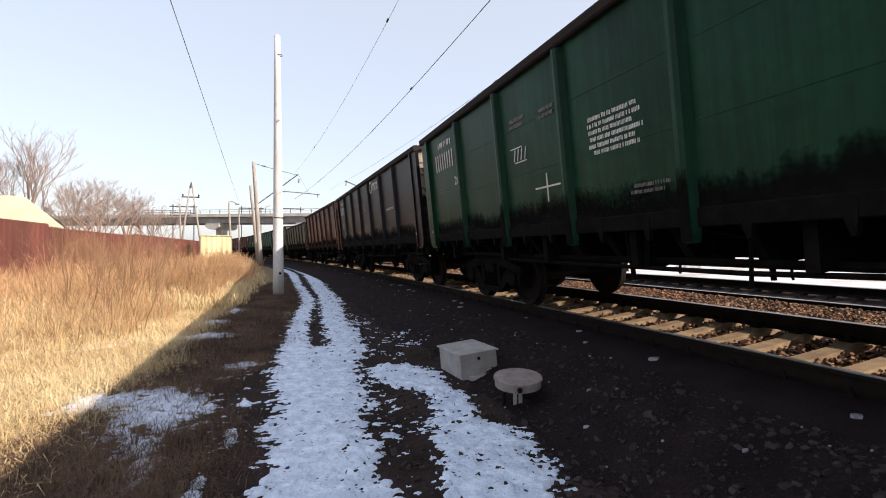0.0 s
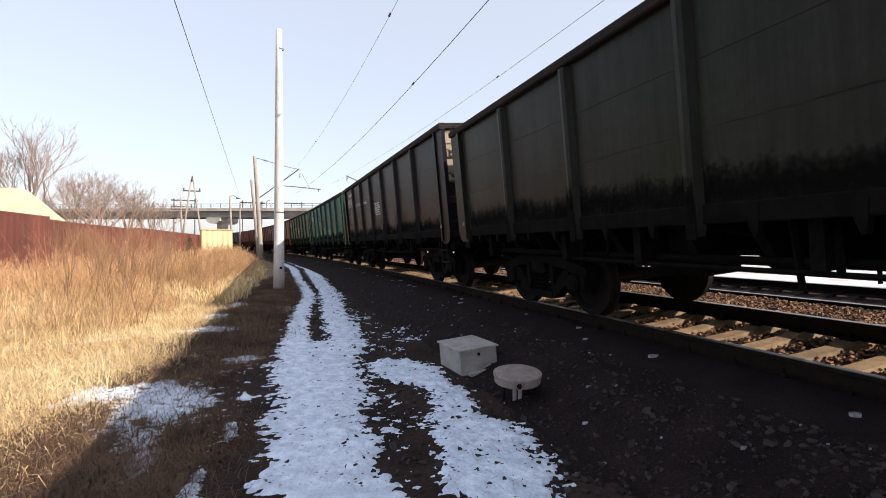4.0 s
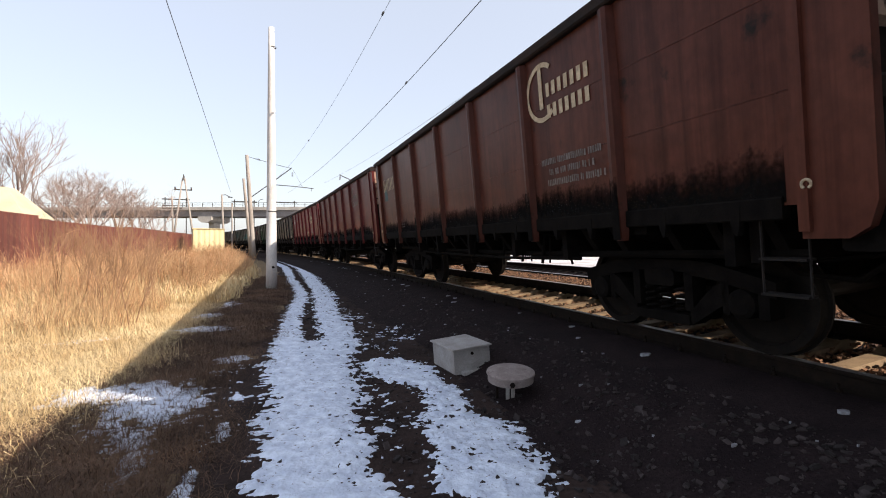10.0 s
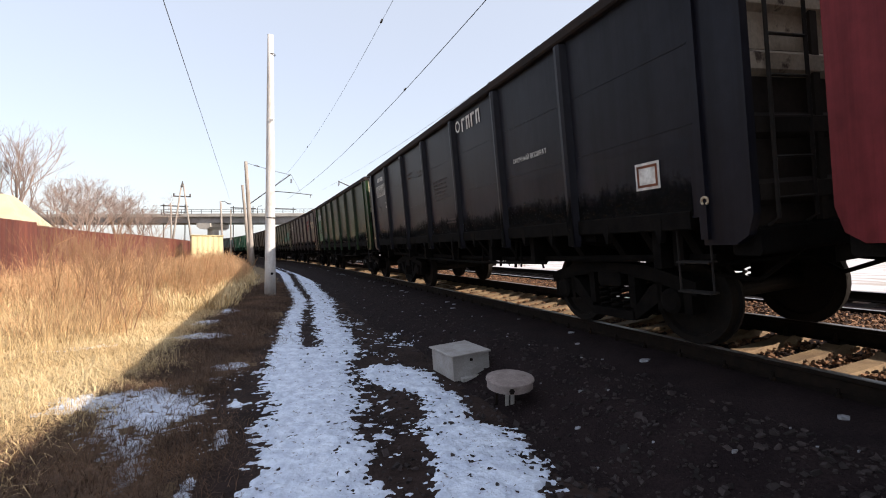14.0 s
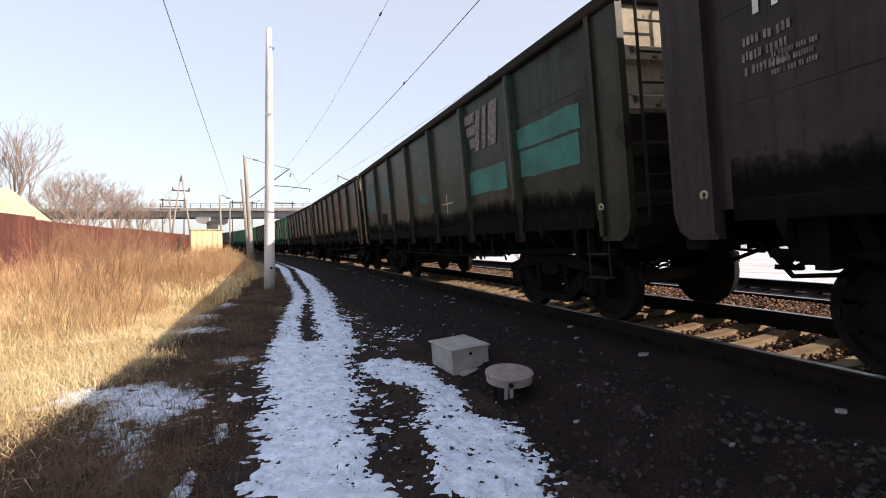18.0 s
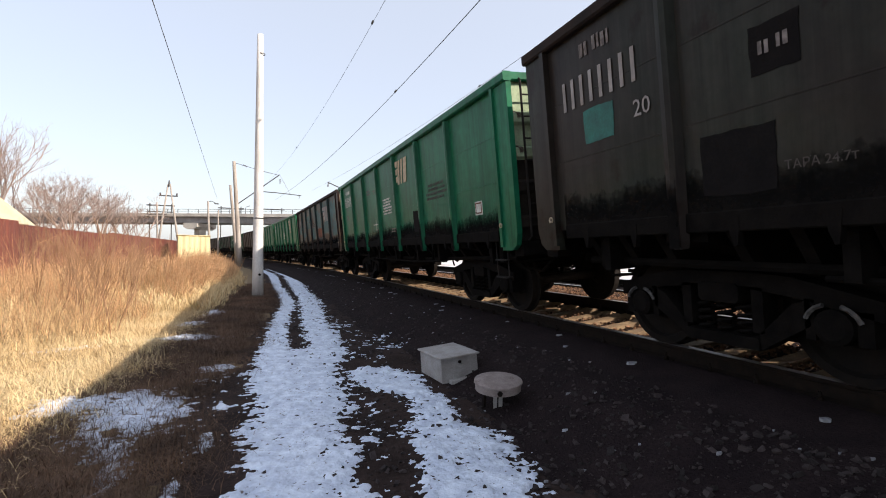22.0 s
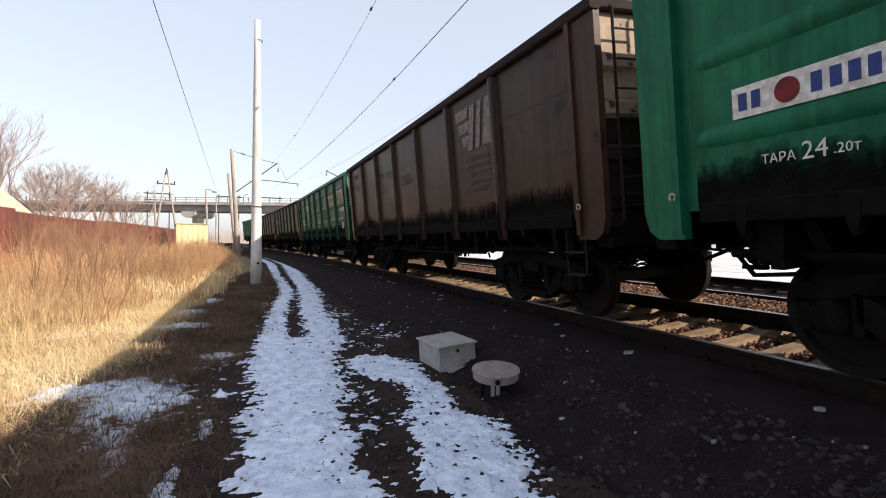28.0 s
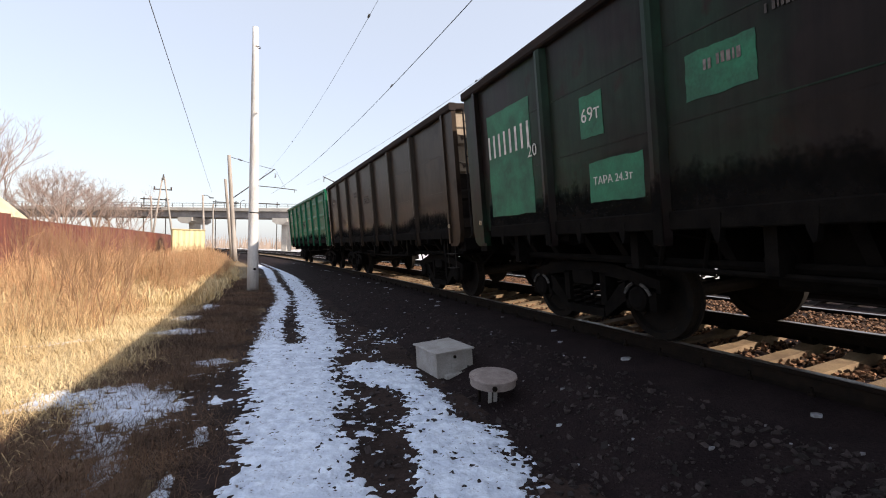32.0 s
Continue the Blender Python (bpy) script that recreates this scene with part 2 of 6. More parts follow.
def build_ground():
    ss = steps((-600, -100, 5), (-100, -6, 24), (-6, 14, 160), (14, 40, 110), (40, 120, 80), (120, 300, 24), (300, 1900, 10))
    us = steps((-420, -40, 10), (-40, -9.5, 40), (-9.5, -2.3, 72), (-2.3, -0.5, 24), (-0.5, 7, 34), (7, 40, 24), (40, 1500, 10))
    verts, faces, mats = [], [], []
    for s in ss:
        for u in us:
            verts.append(on_plan(s, u, ground_z(s, u)))
    n = len(us)
    for i in range(len(ss) - 1):
        for j in range(n - 1):
            faces.append((i * n + j, i * n + j + 1, (i + 1) * n + j + 1, (i + 1) * n + j))
            s, u = (ss[i] + ss[i + 1]) / 2, (us[j] + us[j + 1]) / 2
            w = 0.5 * noise.noise((s * 0.8, u * 0.8, 9)) + 0.2 * noise.noise((s * 3, u * 3, 2))
            if u > 6.6 + w:
                k = 3
            elif u > -2.9 + 0.5 * w:
                k = 0
            elif u > path_left(s) - 0.5 + w * 0.9:
                k = 1
            else:
                k = 2
            mats.append(k)
    me = bpy.data.meshes.new("ground")
    me.from_pydata(verts, [], faces)
    for m in (BALLAST, DIRT, TURF, FIELD):
        me.materials.append(m)
    me.polygons.foreach_set("material_index", mats)
    me.shade_smooth()
    tagged(new("ground", me), "dark gravel verge, dry turf and snowy field beside the railway", "ground", kind="structure")


PATH = ((-3, -5.1), (2, -5.05), (4.1, -5.1), (6.6, -4.95), (10, -4.63), (15.8, -4.03), (30, -3.55), (48, -3.3))
# trodden snow: along the track, inner and outer edge; the near sheet, two foot tracks further on, the sheet by the cable box
SHEET = ((-5.6, -5.1, -4.25), (3.0, -4.99, -4.18), (3.7, -5.08, -4.2), (4.5, -5.06, -4.16), (5.3, -4.96, -3.95), (6.2, -5.08, -3.95), (7.2, -4.94, -3.92), (7.9, -4.8, -3.9))
TRACK_LEFT = ((7.0, -4.96, -4.42), (8.5, -4.88, -4.46), (11.3, -4.6, -4.22), (15.6, -4.13, -3.74), (22.8, -3.98, -3.6), (34, -3.4, -2.9), (46, -3.3, -2.9))
TRACK_RIGHT = ((6.8, -4.4, -3.75), (8.3, -4.2, -3.54), (11.1, -4.0, -3.47), (15.4, -3.63, -3.02), (22, -3.3, -2.68), (32, -2.7, -2.3), (46, -2.6, -2.3))
BY_BOX = ((-5.6, -4.0, -3.3), (2.0, -3.95, -3.3), (2.6, -3.9, -3.2), (3.0, -4.0, -3.08), (3.4, -3.88, -3.0), (3.7, -3.78, -3.02), (4.15, -3.68, -3.22), (4.7, -3.52, -3.1), (5.0, -3.5, -3.1), (5.3, -3.75, -3.1), (5.9, -3.95, -3.05), (6.15, -3.9, -3.2), (6.4, -3.7, -3.4))
STRIPS = ((SHEET, -5.6, 7.9, 0.22), (TRACK_LEFT, 7.0, 46, 0.16), (TRACK_RIGHT, 6.8, 46, 0.2), (BY_BOX, -5.6, 6.4, 0.2))
PATCHES = ((5.25, -6.0, 0.72, 0.36), (5.75, -6.42, 0.22, 0.5), (5.5, -6.62, 0.16, 0.28), (4.42, -5.95, 0.28, 0.15), (3.85, -5.85, 0.22, 0.10), (3.3, -5.45, 0.3, 0.05), (4.2, -5.3, 0.25, 0.05),
           (6.95, -5.4, 0.22, 0.2), (9.5, -6.0, 0.22, 0.5), (11.6, -6.2, 0.3, 0.24), (13.5, -5.8, 0.5, 0.2), (9.05, -7.6, 0.16, 0.4))
# thin scattered remains
THIN = ((8.6, -3.05, 0.45, 0.4), (7.9, -2.95, 0.35, 0.35), (7.2, -3.5, 0.5, 0.3), (4.3, -3.95, 0.8, 0.25), (6.2, -5.4, 0.8, 0.25), (4.6, -5.3, 0.9, 0.2), (10.5, -3.3, 1.2, 0.2))


def path_left(s):
    return lerp_table(PATH, s, 1)


def snow_depth(s, u):
    d = -1.0
    for strip, lo, hi, soft in STRIPS:
        if lo < s < hi:
            a, b = lerp_table(strip, s, 1), lerp_table(strip, s, 2)
            v = ((b - a) / 2 - abs(u - (a + b) / 2)) / soft
            v = min(v, (hi - s) / 0.3, 0.75 if s > 8 else 1.0)
            d = max(d, v)
    for ps, pu, a, b in PATCHES:
        e = math.hypot((s - ps) / a, (u - pu) / b)
        if e < 1.6:
            d = max(d, min(0.5, (1.2 - e) * 1.3) + 0.35 * noise.noise((s * 3.5, u * 5, 11)))
    for ps, pu, a, b in THIN:
        e = math.hypot((s - ps) / a, (u - pu) / b)
        if e < 1.5:
            d = max(d, min(-0.25, 0.15 - 0.6 * e))
    if d <= -0.9:
        return -1
    return d + 0.6 * noise.noise((s * 2.6, u * 2.6, 1)) + 0.7 * noise.noise((s * 8, u * 6, 3)) + 0.75 * noise.noise((s * 20, u * 13, 7)) + 0.6 * noise.noise((s * 41, u * 28, 2)) - 0.16


def build_snow():
    ss = steps((-5.5, 1.2, 110), (1.2, 8, 340), (8, 16, 250), (16, 46, 320))
    us = steps((-8.2, -7, 34), (-7, -5.3, 68), (-5.3, -2.6, 130))
    n, index, verts, faces = len(us), {}, [], []
    depth = np.array([[snow_depth(s, u) for u in us] for s in ss])

    def corner(i, j):
        if (i, j) not in index:
            index[i, j] = len(verts)
            s, u = ss[i], us[j]
            if depth[i, j] > 0:
                z = ground_z(s, u) + 0.004 + 0.016 * min(1.0, depth[i, j] * 1.6)
                z += (0.016 * noise.noise((s * 7, u * 7, 5)) + 0.012 * noise.noise((s * 19, u * 19, 8))) * min(1, depth[i, j] * 2)
            else:
                z = ground_z(s, u) - 0.012
            verts.append(on_plan(s + 0.3 * 0.03 * noise.noise((s * 30, u * 30, 1)), u, z))
        return index[i, j]

    for i in range(len(ss) - 1):
        for j in range(n - 1):
            if max(depth[i, j], depth[i + 1, j], depth[i, j + 1], depth[i + 1, j + 1]) > 0:
                faces.append((corner(i, j), corner(i, j + 1), corner(i + 1, j + 1), corner(i + 1, j)))
    me = bpy.data.meshes.new("trodden_snow")
    me.from_pydata(verts, [], faces)
    me.materials.append(SNOW)
    me.shade_smooth()
    tagged(new("trodden_snow", me), "thin trodden snow lying on the footpath and verge", "snow", kind="stuff")


build_ground()
build_snow()


# ---- tracks ----
def rail_shape(s0, s1, u, dz, lat):
    """Side and running surface of one rail, bent to the curve."""
    prof = [(-0.075, -0.18), (0.075, -0.18), (0.075, -0.165), (0.012, -0.145), (0.012, -0.045), (0.036, -0.035), (0.036, -0.004),
            (-0.036, -0.004), (-0.036, -0.035), (-0.012, -0.045), (-0.012, -0.145), (-0.075, -0.165)]
    top = [(-0.034, -0.004), (0.034, -0.004), (0.027, 0.0), (-0.027, 0.0)]
    out = []
    for pr in (prof, top):
        sh, n = Shape(), len(pr)
        k = int((s1 - s0) / 2.5)
        vs = [track_pose(s0 + (s1 - s0) * i / k, u, dz) @ Vector((lat + x, 0, z)) for i in range(k + 1) for x, z in pr]
        fs = [(i * n + j, i * n + (j + 1) % n, (i + 1) * n + (j + 1) % n, (i + 1) * n + j) for i in range(k) for j in range(n)]
        out.append(sh.add(vs, fs))
    return out


def sleeper_mesh():
    """Concrete sleeper: low middle, raised rail seats, sloping sides."""
    sh = Shape()
    prof = [(-1.35, -0.215), (-1.02, -0.19), (-0.95, -0.178), (-0.62, -0.178), (-0.5, -0.215), (0, -0.225), (0.5, -0.215), (0.62, -0.178), (0.95, -0.178), (1.02, -0.19), (1.35, -0.215)]
    vs, fs = [], []
    for x, z in prof:
        vs += [(x, -0.145, -0.38), (x, -0.085, z), (x, 0.085, z), (x, 0.145, -0.38)]
    for i in range(len(prof) - 1):
        for j in range(3):
            a = i * 4 + j
            fs.append((a, a + 1, a + 5, a + 4))
    e = (len(prof) - 1) * 4
    fs += [(0, 3, 2, 1), (e, e + 1, e + 2, e + 3)]
    return sh.add(vs, fs).mesh("sleeper")


def clip_mesh():
    """Rail clip with its bolt and nut."""
    sh = Shape().box(-0.05, 0.05, -0.06, 0.06, -0.178, -0.155, 0.008)
    sh.lathe([(-0.155, 0.0), (-0.155, 0.026), (-0.115, 0.026), (-0.115, 0.014), (-0.075, 0.014), (-0.075, 0.0)], 2, 6)
    return sh.mesh("clip")


def build_track(name, u, dz, label, s0, s1, first, count, clips, of):
    line = tagged(new(name), label, "railway track", "double railway track", "structure")
    for lat in (-0.796, 0.796):
        side, top = rail_shape(s0, s1, u, dz, lat)
        rail = part("rail", side, RAIL_SIDE, line, "brown rusty steel rail")
        part("running_surface", top, RAIL_TOP, rail, "bright polished rail head")
    sl, cl = sleeper_mesh(), clip_mesh()
    for i in range(count):
        s = first + i * 0.5
        m = track_pose(s + random.uniform(-0.02, 0.02), u, dz + random.uniform(-0.008, 0.008)) @ Matrix.Rotation(random.uniform(-0.012, 0.012), 4, "Z")
        ob = part("sleeper", sl, of, line, m=m)
        if i < clips:
            for lat in (-0.92, -0.67, 0.67, 0.92):
                part("clip", cl, RAIL_SIDE, ob, m=Matrix.Translation((lat, 0, 0)))


# Dark tone stands in for the far rail's shade on these sleepers.
SHADE_SLEEPER = material("shade_dark_sleeper", (0.03, 0.022, 0.018), (0.018, 0.014, 0.012), 5, 0.5, 0.9, bump=0.3, fine=50, vary=0.15, spec=0.1)
build_track("track_1", 0.0, 0.0, "canted railway track on concrete sleepers", -60, 230, -9.0, 166, 56, CONCRETE)
build_track("track_2", TRACK2, 0.09, "second railway track behind the train", -60, 230, -9.0, 146, 0, SHADE_SLEEPER)


def scatter_stones():
    """Crushed stone on the beds and the verge, joined."""
    rnd = random.Random(5)
    verts, faces = [], []

    def finish(name, mt, label):
        me = bpy.data.meshes.new(name)
        me.from_pydata(verts, [], faces)
        me.materials.append(mt)
        tagged(new(name, me), label, "gravel", kind="stuff")
        verts.clear()
        faces.clear()

    base = [(x, y, z) for z in (-0.7, 0.7) for x, y in ((-0.8, -0.7), (0.8, -0.7), (0.8, 0.7), (-0.8, 0.7))]
    tri = [(4, 5, 6, 7), (0, 1, 5, 4), (1, 2, 6, 5), (2, 3, 7, 6), (3, 0, 4, 7)]

    def stone(s, u, r, z):
        n = len(verts)
        c = on_plan(s, u, z)
        q = Euler((rnd.uniform(-0.6, 0.6), rnd.uniform(-0.6, 0.6), rnd.uniform(0, 6.3))).to_matrix()
        sx, sy, sz = r * rnd.uniform(0.7, 1.4), r * rnd.uniform(0.6, 1.2), r * rnd.uniform(0.5, 0.9)
        for x, y, w in base:
            verts.append(c + q @ Vector((x * sx * rnd.uniform(0.45, 1.2), y * sy * rnd.uniform(0.45, 1.2), w * sz * rnd.uniform(0.5, 1.1))))
        faces.extend((a + n, b + n, d + n, e + n) for a, b, d, e in tri)

    for _ in range(26000):
        s = 1.0 + 34 * rnd.random() ** 2.0
        u = rnd.uniform(-1.75, 2.3)
        cell = ((s + 1.0) / 0.5) % 1.0
        onto = min(cell, 1 - cell) * 0.5 < 0.115 and abs(u) < 1.3
        if onto and rnd.random() < 0.97:
            continue
        z = TRACK_Z - 0.246 + u * CANT + rnd.uniform(-0.035, 0.02)
        if u < -0.85:
            continue
        if u > 1.5:
            z = ground_z(s, u)
        stone(s, u, rnd.uniform(0.016, 0.034), z)
    for _ in range(13000):
        s = 1.0 + 30 * rnd.random() ** 1.7
        u = rnd.uniform(1.2, 3.4)
        stone(s, u, rnd.uniform(0.016, 0.034), ground_z(s, u) + rnd.uniform(-0.01, 0.02))
    finish("ballast_stones", STONE, "loose brown crushed stone between the sleepers")
    for _ in range(9000):
        s = 1.5 + 22 * rnd.random() ** 2.0
        u = rnd.uniform(-4.6, -1.6)
        stone(s, u, 0.006 + 0.030 * rnd.random() ** 3.5, ground_z(s, u) + 0.003)
    for _ in range(220):
        s = 1.8 + 16 * rnd.random() ** 1.5
        u = rnd.uniform(-5.0, -2.9)
        stone(s, u, 0.005 + 0.022 * rnd.random() ** 2.5, ground_z(s, u) + 0.018)
    finish("verge_stones", DARKSTONE, "scattered stones on the verge, darkened to the train's shade")


scatter_stones()

# ---- wagons ----
PITCH, BODY = 13.604, 6.507
STAKES = (-4.3, -2.6, -0.87, 0.87, 2.6, 4.3)
BAYS = list(zip((-BODY + 0.4, *STAKES), (*STAKES, BODY - 0.4)))
GREEN, DKGREEN, DARK, NAVY = (0.0101, 0.181, 0.091), (0.00788, 0.0585, 0.03), (0.017, 0.0155, 0.018), (0.0115, 0.012, 0.019)
RED, BROWN, MAROON, GREY = (0.18, 0.037, 0.034), (0.062, 0.0225, 0.019), (0.14, 0.021, 0.026), (0.0378, 0.0297, 0.0315)
TEAL, OLIVE, RUST, TAN = (0.0169, 0.0994, 0.0888), (0.0259, 0.0317, 0.021), (0.143, 0.0313, 0.0173), (0.081, 0.0495, 0.0378)
# index: paint, patch colour, share of patches, rust threshold, pressed panels, words for the label
WAGONS = {
    -2: (DARK, BROWN, 0.3, 0.72, 0, "dark grey"), -1: (DKGREEN, DARK, 0.3, 0.72, 0, "dark green"),
    0: (DKGREEN, (0.00675, 0.0468, 0.0244), 0.4, 0.75, 0, "dark green"), 1: (NAVY, DARK, 0.5, 0.76, 0, "dark blue-grey"),
    2: (BROWN, (0.075, 0.019, 0.0145), 0.6, 0.70, 0, "brownish red"), 3: (OLIVE, (0.027, 0.0277, 0.0231), 0.6, 0.70, 0, "sooty dark green"),
    4: (NAVY, DARK, 0.4, 0.76, 0, "blackish blue"), 5: ((0.0135, 0.111, 0.0666), (0.0135, 0.0878, 0.0888), 0.35, 0.74, 0, "faded green with a blue patch"),
    6: (DKGREEN, (0.0101, 0.0398, 0.0244), 0.5, 0.70, 0, "dark green"), 7: ((0.15, 0.042, 0.034), (0.13, 0.034, 0.03), 0.4, 0.70, 0, "reddish brown"),
    8: ((0.125, 0.043, 0.029), (0.10, 0.031, 0.021), 0.5, 0.68, 0, "orange-brown"), 9: ((0.15, 0.031, 0.029), (0.12, 0.028, 0.026), 0.5, 0.72, 0, "brick red"),
    10: (MAROON, (0.21, 0.032, 0.038), 0.4, 0.76, 0, "crimson"), 11: (NAVY, (0.0194, 0.0198, 0.0263), 0.5, 0.76, 0, "black"),
    12: ((0.0225, 0.0585, 0.0244), OLIVE, 0.5, 0.66, 0, "mossy green"), 13: ((0.044, 0.036, 0.038), (0.054, 0.043, 0.044), 0.5, 0.72, 0, "brownish grey"),
    14: ((0.05, 0.045, 0.03), (0.022, 0.042, 0.028), 0.5, 0.62, 0, "patchy olive and teal"), 15: ((0.034, 0.034, 0.021), (0.05, 0.034, 0.025), 0.5, 0.62, 0, "weathered brown"),
    16: ((0.0389, 0.0297, 0.0263), (0.03, 0.037, 0.028), 0.3, 0.64, 0, "sooty brown"), 17: (GREEN, (0.009, 0.146, 0.0733), 0.5, 0.78, 2, "bright green"),
    18: ((0.0486, 0.0297, 0.0241), (0.0225, 0.0725, 0.0733), 0.3, 0.60, 2, "patchy brown and pale blue"), 19: ((0.0135, 0.216, 0.0943), GREEN, 0.5, 0.80, 2, "fresh green"),
    20: (GREEN, (0.0101, 0.152, 0.0821), 0.5, 0.80, 1, "fresh green"), 21: ((0.078, 0.04, 0.03), (0.042, 0.036, 0.025), 0.4, 0.66, 0, "rusty brown"),
    22: ((0.0112, 0.117, 0.0611), DKGREEN, 0.4, 0.76, 1, "green"), 23: ((0.020, 0.0135, 0.0125), (0.0135, 0.0585, 0.0333), 0.18, 0.64, 2, "sooty brown with green patches"),
    24: ((0.05, 0.034, 0.024), (0.03, 0.024, 0.018), 0.5, 0.62, 2, "weathered brown"), 25: (GREEN, (0.0101, 0.164, 0.0866), 0.5, 0.80, 1, "fresh green"),
}


def rib_mesh(kind, y0, y1):
    """A pressed rib or a welded seam across one bay."""
    if kind == 1:
        pts = [(-1.496, -0.085), (-1.524, -0.045), (-1.53, 0.0), (-1.524, 0.045), (-1.496, 0.085)]
        vs, n, cuts = [], len(pts), ((0.17, 0.05), (0.21, 0.55), (0.27, 0.85), (0.36, 1.0))
        for y, k in [(y0 + d, k) for d, k in cuts] + [(y1 - d, k) for d, k in reversed(cuts)]:
            vs += [(-1.496 + (x + 1.496) * k, y, z * (0.4 + 0.6 * k)) for x, z in pts]
        fs = [(i * n + j, i * n + j + 1, (i + 1) * n + j + 1, (i + 1) * n + j) for i in range(7) for j in range(n - 1)]
        return Shape().add(vs, fs).mesh("pressed_rib", True)
    return Shape().box(-1.504, -1.49, y0 + 0.11, y1 - 0.11, -0.006, 0.006, 0.001).mesh("seam")


def side_mesh(side):
    """One side wall."""
    sh = Shape()
    for sx in (side,):
        a, b = sorted((sx * 1.47, sx * 1.50))
        sh.box(a, b, -BODY + 0.02, BODY - 0.02, 1.30, 3.42)
    return sh.mesh("side_wall")


def stake_mesh(side):
    sh = Shape()
    pts = [(side * 1.50, -0.088), (side * 1.575, -0.055), (side * 1.585, 0.0), (side * 1.575, 0.055), (side * 1.50, 0.088)]
    vs, n = [], len(pts)
    for z, k in ((1.07, 0.75), (1.14, 0.9), (1.34, 1.0), (3.38, 1.0)):
        vs += [(side * 1.49 + (x - side * 1.49) * k, y * k, z) for x, y in pts]
    fs = [(i * n + j, i * n + (j + 1) % n, (i + 1) * n + (j + 1) % n, (i + 1) * n + j) for i in range(3) for j in range(n)]
    return sh.add(vs, fs + [tuple(range(n)), tuple(range(3 * n, 4 * n))]).mesh("stake")


def corner_mesh(side, end):
    """Broad corner post with its lower edge cut off."""
    y1, y0 = end * BODY, end * (BODY - 0.44)
    pts = [(y0, 1.07), (y1 - end * 0.16, 1.07), (y1 - end * 0.05, 1.14), (y1, 1.30), (y1, 3.44), (y0, 3.44)]
    sh = Shape().prism(pts, 0, side * 1.46, side * 1.54)
    sh.box(*sorted((side * 1.54, side * 1.575)), *sorted((y0, y0 + end * 0.07)), 1.12, 3.42)
    return sh.mesh("corner_post")


def rim_mesh():
    sh = Shape()
    for sx in (-1, 1):
        a, b = sorted((sx * 1.45, sx * 1.585))
        sh.box(a, b, -BODY - 0.015, BODY + 0.015, 3.395, 3.525, 0.02)
    for e in (-1, 1):
        a, b = sorted((e * (BODY + 0.015), e * (BODY - 0.11)))
        sh.box(-1.45, 1.45, a, b, 3.40, 3.523, 0.02)
    return sh.mesh("top_rim")


def end_mesh(end):
    sh = Shape()
    y = end * (BODY - 0.06)
    sh.box(-1.46, 1.46, *sorted((y, y - end * 0.025)), 1.2, 2.52)
    return sh.mesh("end_wall")


def top_panel_mesh(end):
    """Upper end sheet below the rim, split off where the sun reaches the end."""
    y = end * (BODY - 0.06)
    return Shape().box(-1.46, 1.46, *sorted((y, y - end * 0.025)), 2.525, 3.40).mesh("top_panel")


def beam_mesh(end):
    y = end * (BODY - 0.06)
    return Shape().prism([(y, -0.10), (y + end * 0.055, -0.06), (y + end * 0.055, 0.06), (y, 0.10)], 0, -1.45, 1.45).mesh("end_beam")


def end_sill_mesh(end):
    y = end * (BODY - 0.06)
    return Shape().box(-1.45, 1.45, *sorted((y + end * 0.04, y - end * 0.2)), 0.98, 1.195, 0.02).mesh("end_sill")


def hose_mesh(end):
    return Shape().tube([(0.3, end * 6.25, 1.0), (0.36, end * 6.55, 0.78), (0.3, end * 6.8, 0.6), (0.2, end * 6.95, 0.62)], 0.03, 6).mesh("air_hose")


def ladder_mesh(end):
    """Climbing irons on the end and the step below the corner."""
    y = end * (BODY + 0.045)
    MESH["stile", end] = Shape().tube([(0, y - end * 0.08, 3.47), (0, y, 3.40), (0, y, 1.25), (0, y - end * 0.08, 1.2)], 0.016, 6).mesh("stile")
    MESH["rung", end] = Shape().tube([(-1.34, y, 0), (-0.92, y, 0)], 0.012, 6).mesh("rung")
    sh = Shape()
    yy = end * (BODY - 0.45)
    for d in (0, 0.34):
        sh.tube([(-1.46, yy - end * d, 1.25), (-1.46, yy - end * d, 0.66)], 0.010, 6)
    for z in (0.66, 0.92):
        sh.box(-1.50, -1.40, *sorted((yy, yy - end * 0.34)), z - 0.008, z + 0.008)
    return sh.mesh("corner_step")


def bracket_mesh():
    sh = Shape().prism([(-0.05, 1.32), (0.05, 1.32), (0.035, 1.18), (0.0, 1.09), (-0.025, 1.10), (-0.04, 1.2)], 0, -1.53, -1.47)
    return sh.mesh("hatch_bracket")


def hatch_mesh():
    sh = Shape().box(-1.42, -0.25, -0.74, 0.74, 1.25, 1.28)
    for y in (-0.5, 0.0, 0.5):
        sh.prism([(-1.40, 1.25), (-0.3, 1.25), (-0.5, 0.86), (-1.15, 0.86)], 1, y - 0.05, y + 0.05)
    return sh.mesh("hatch")


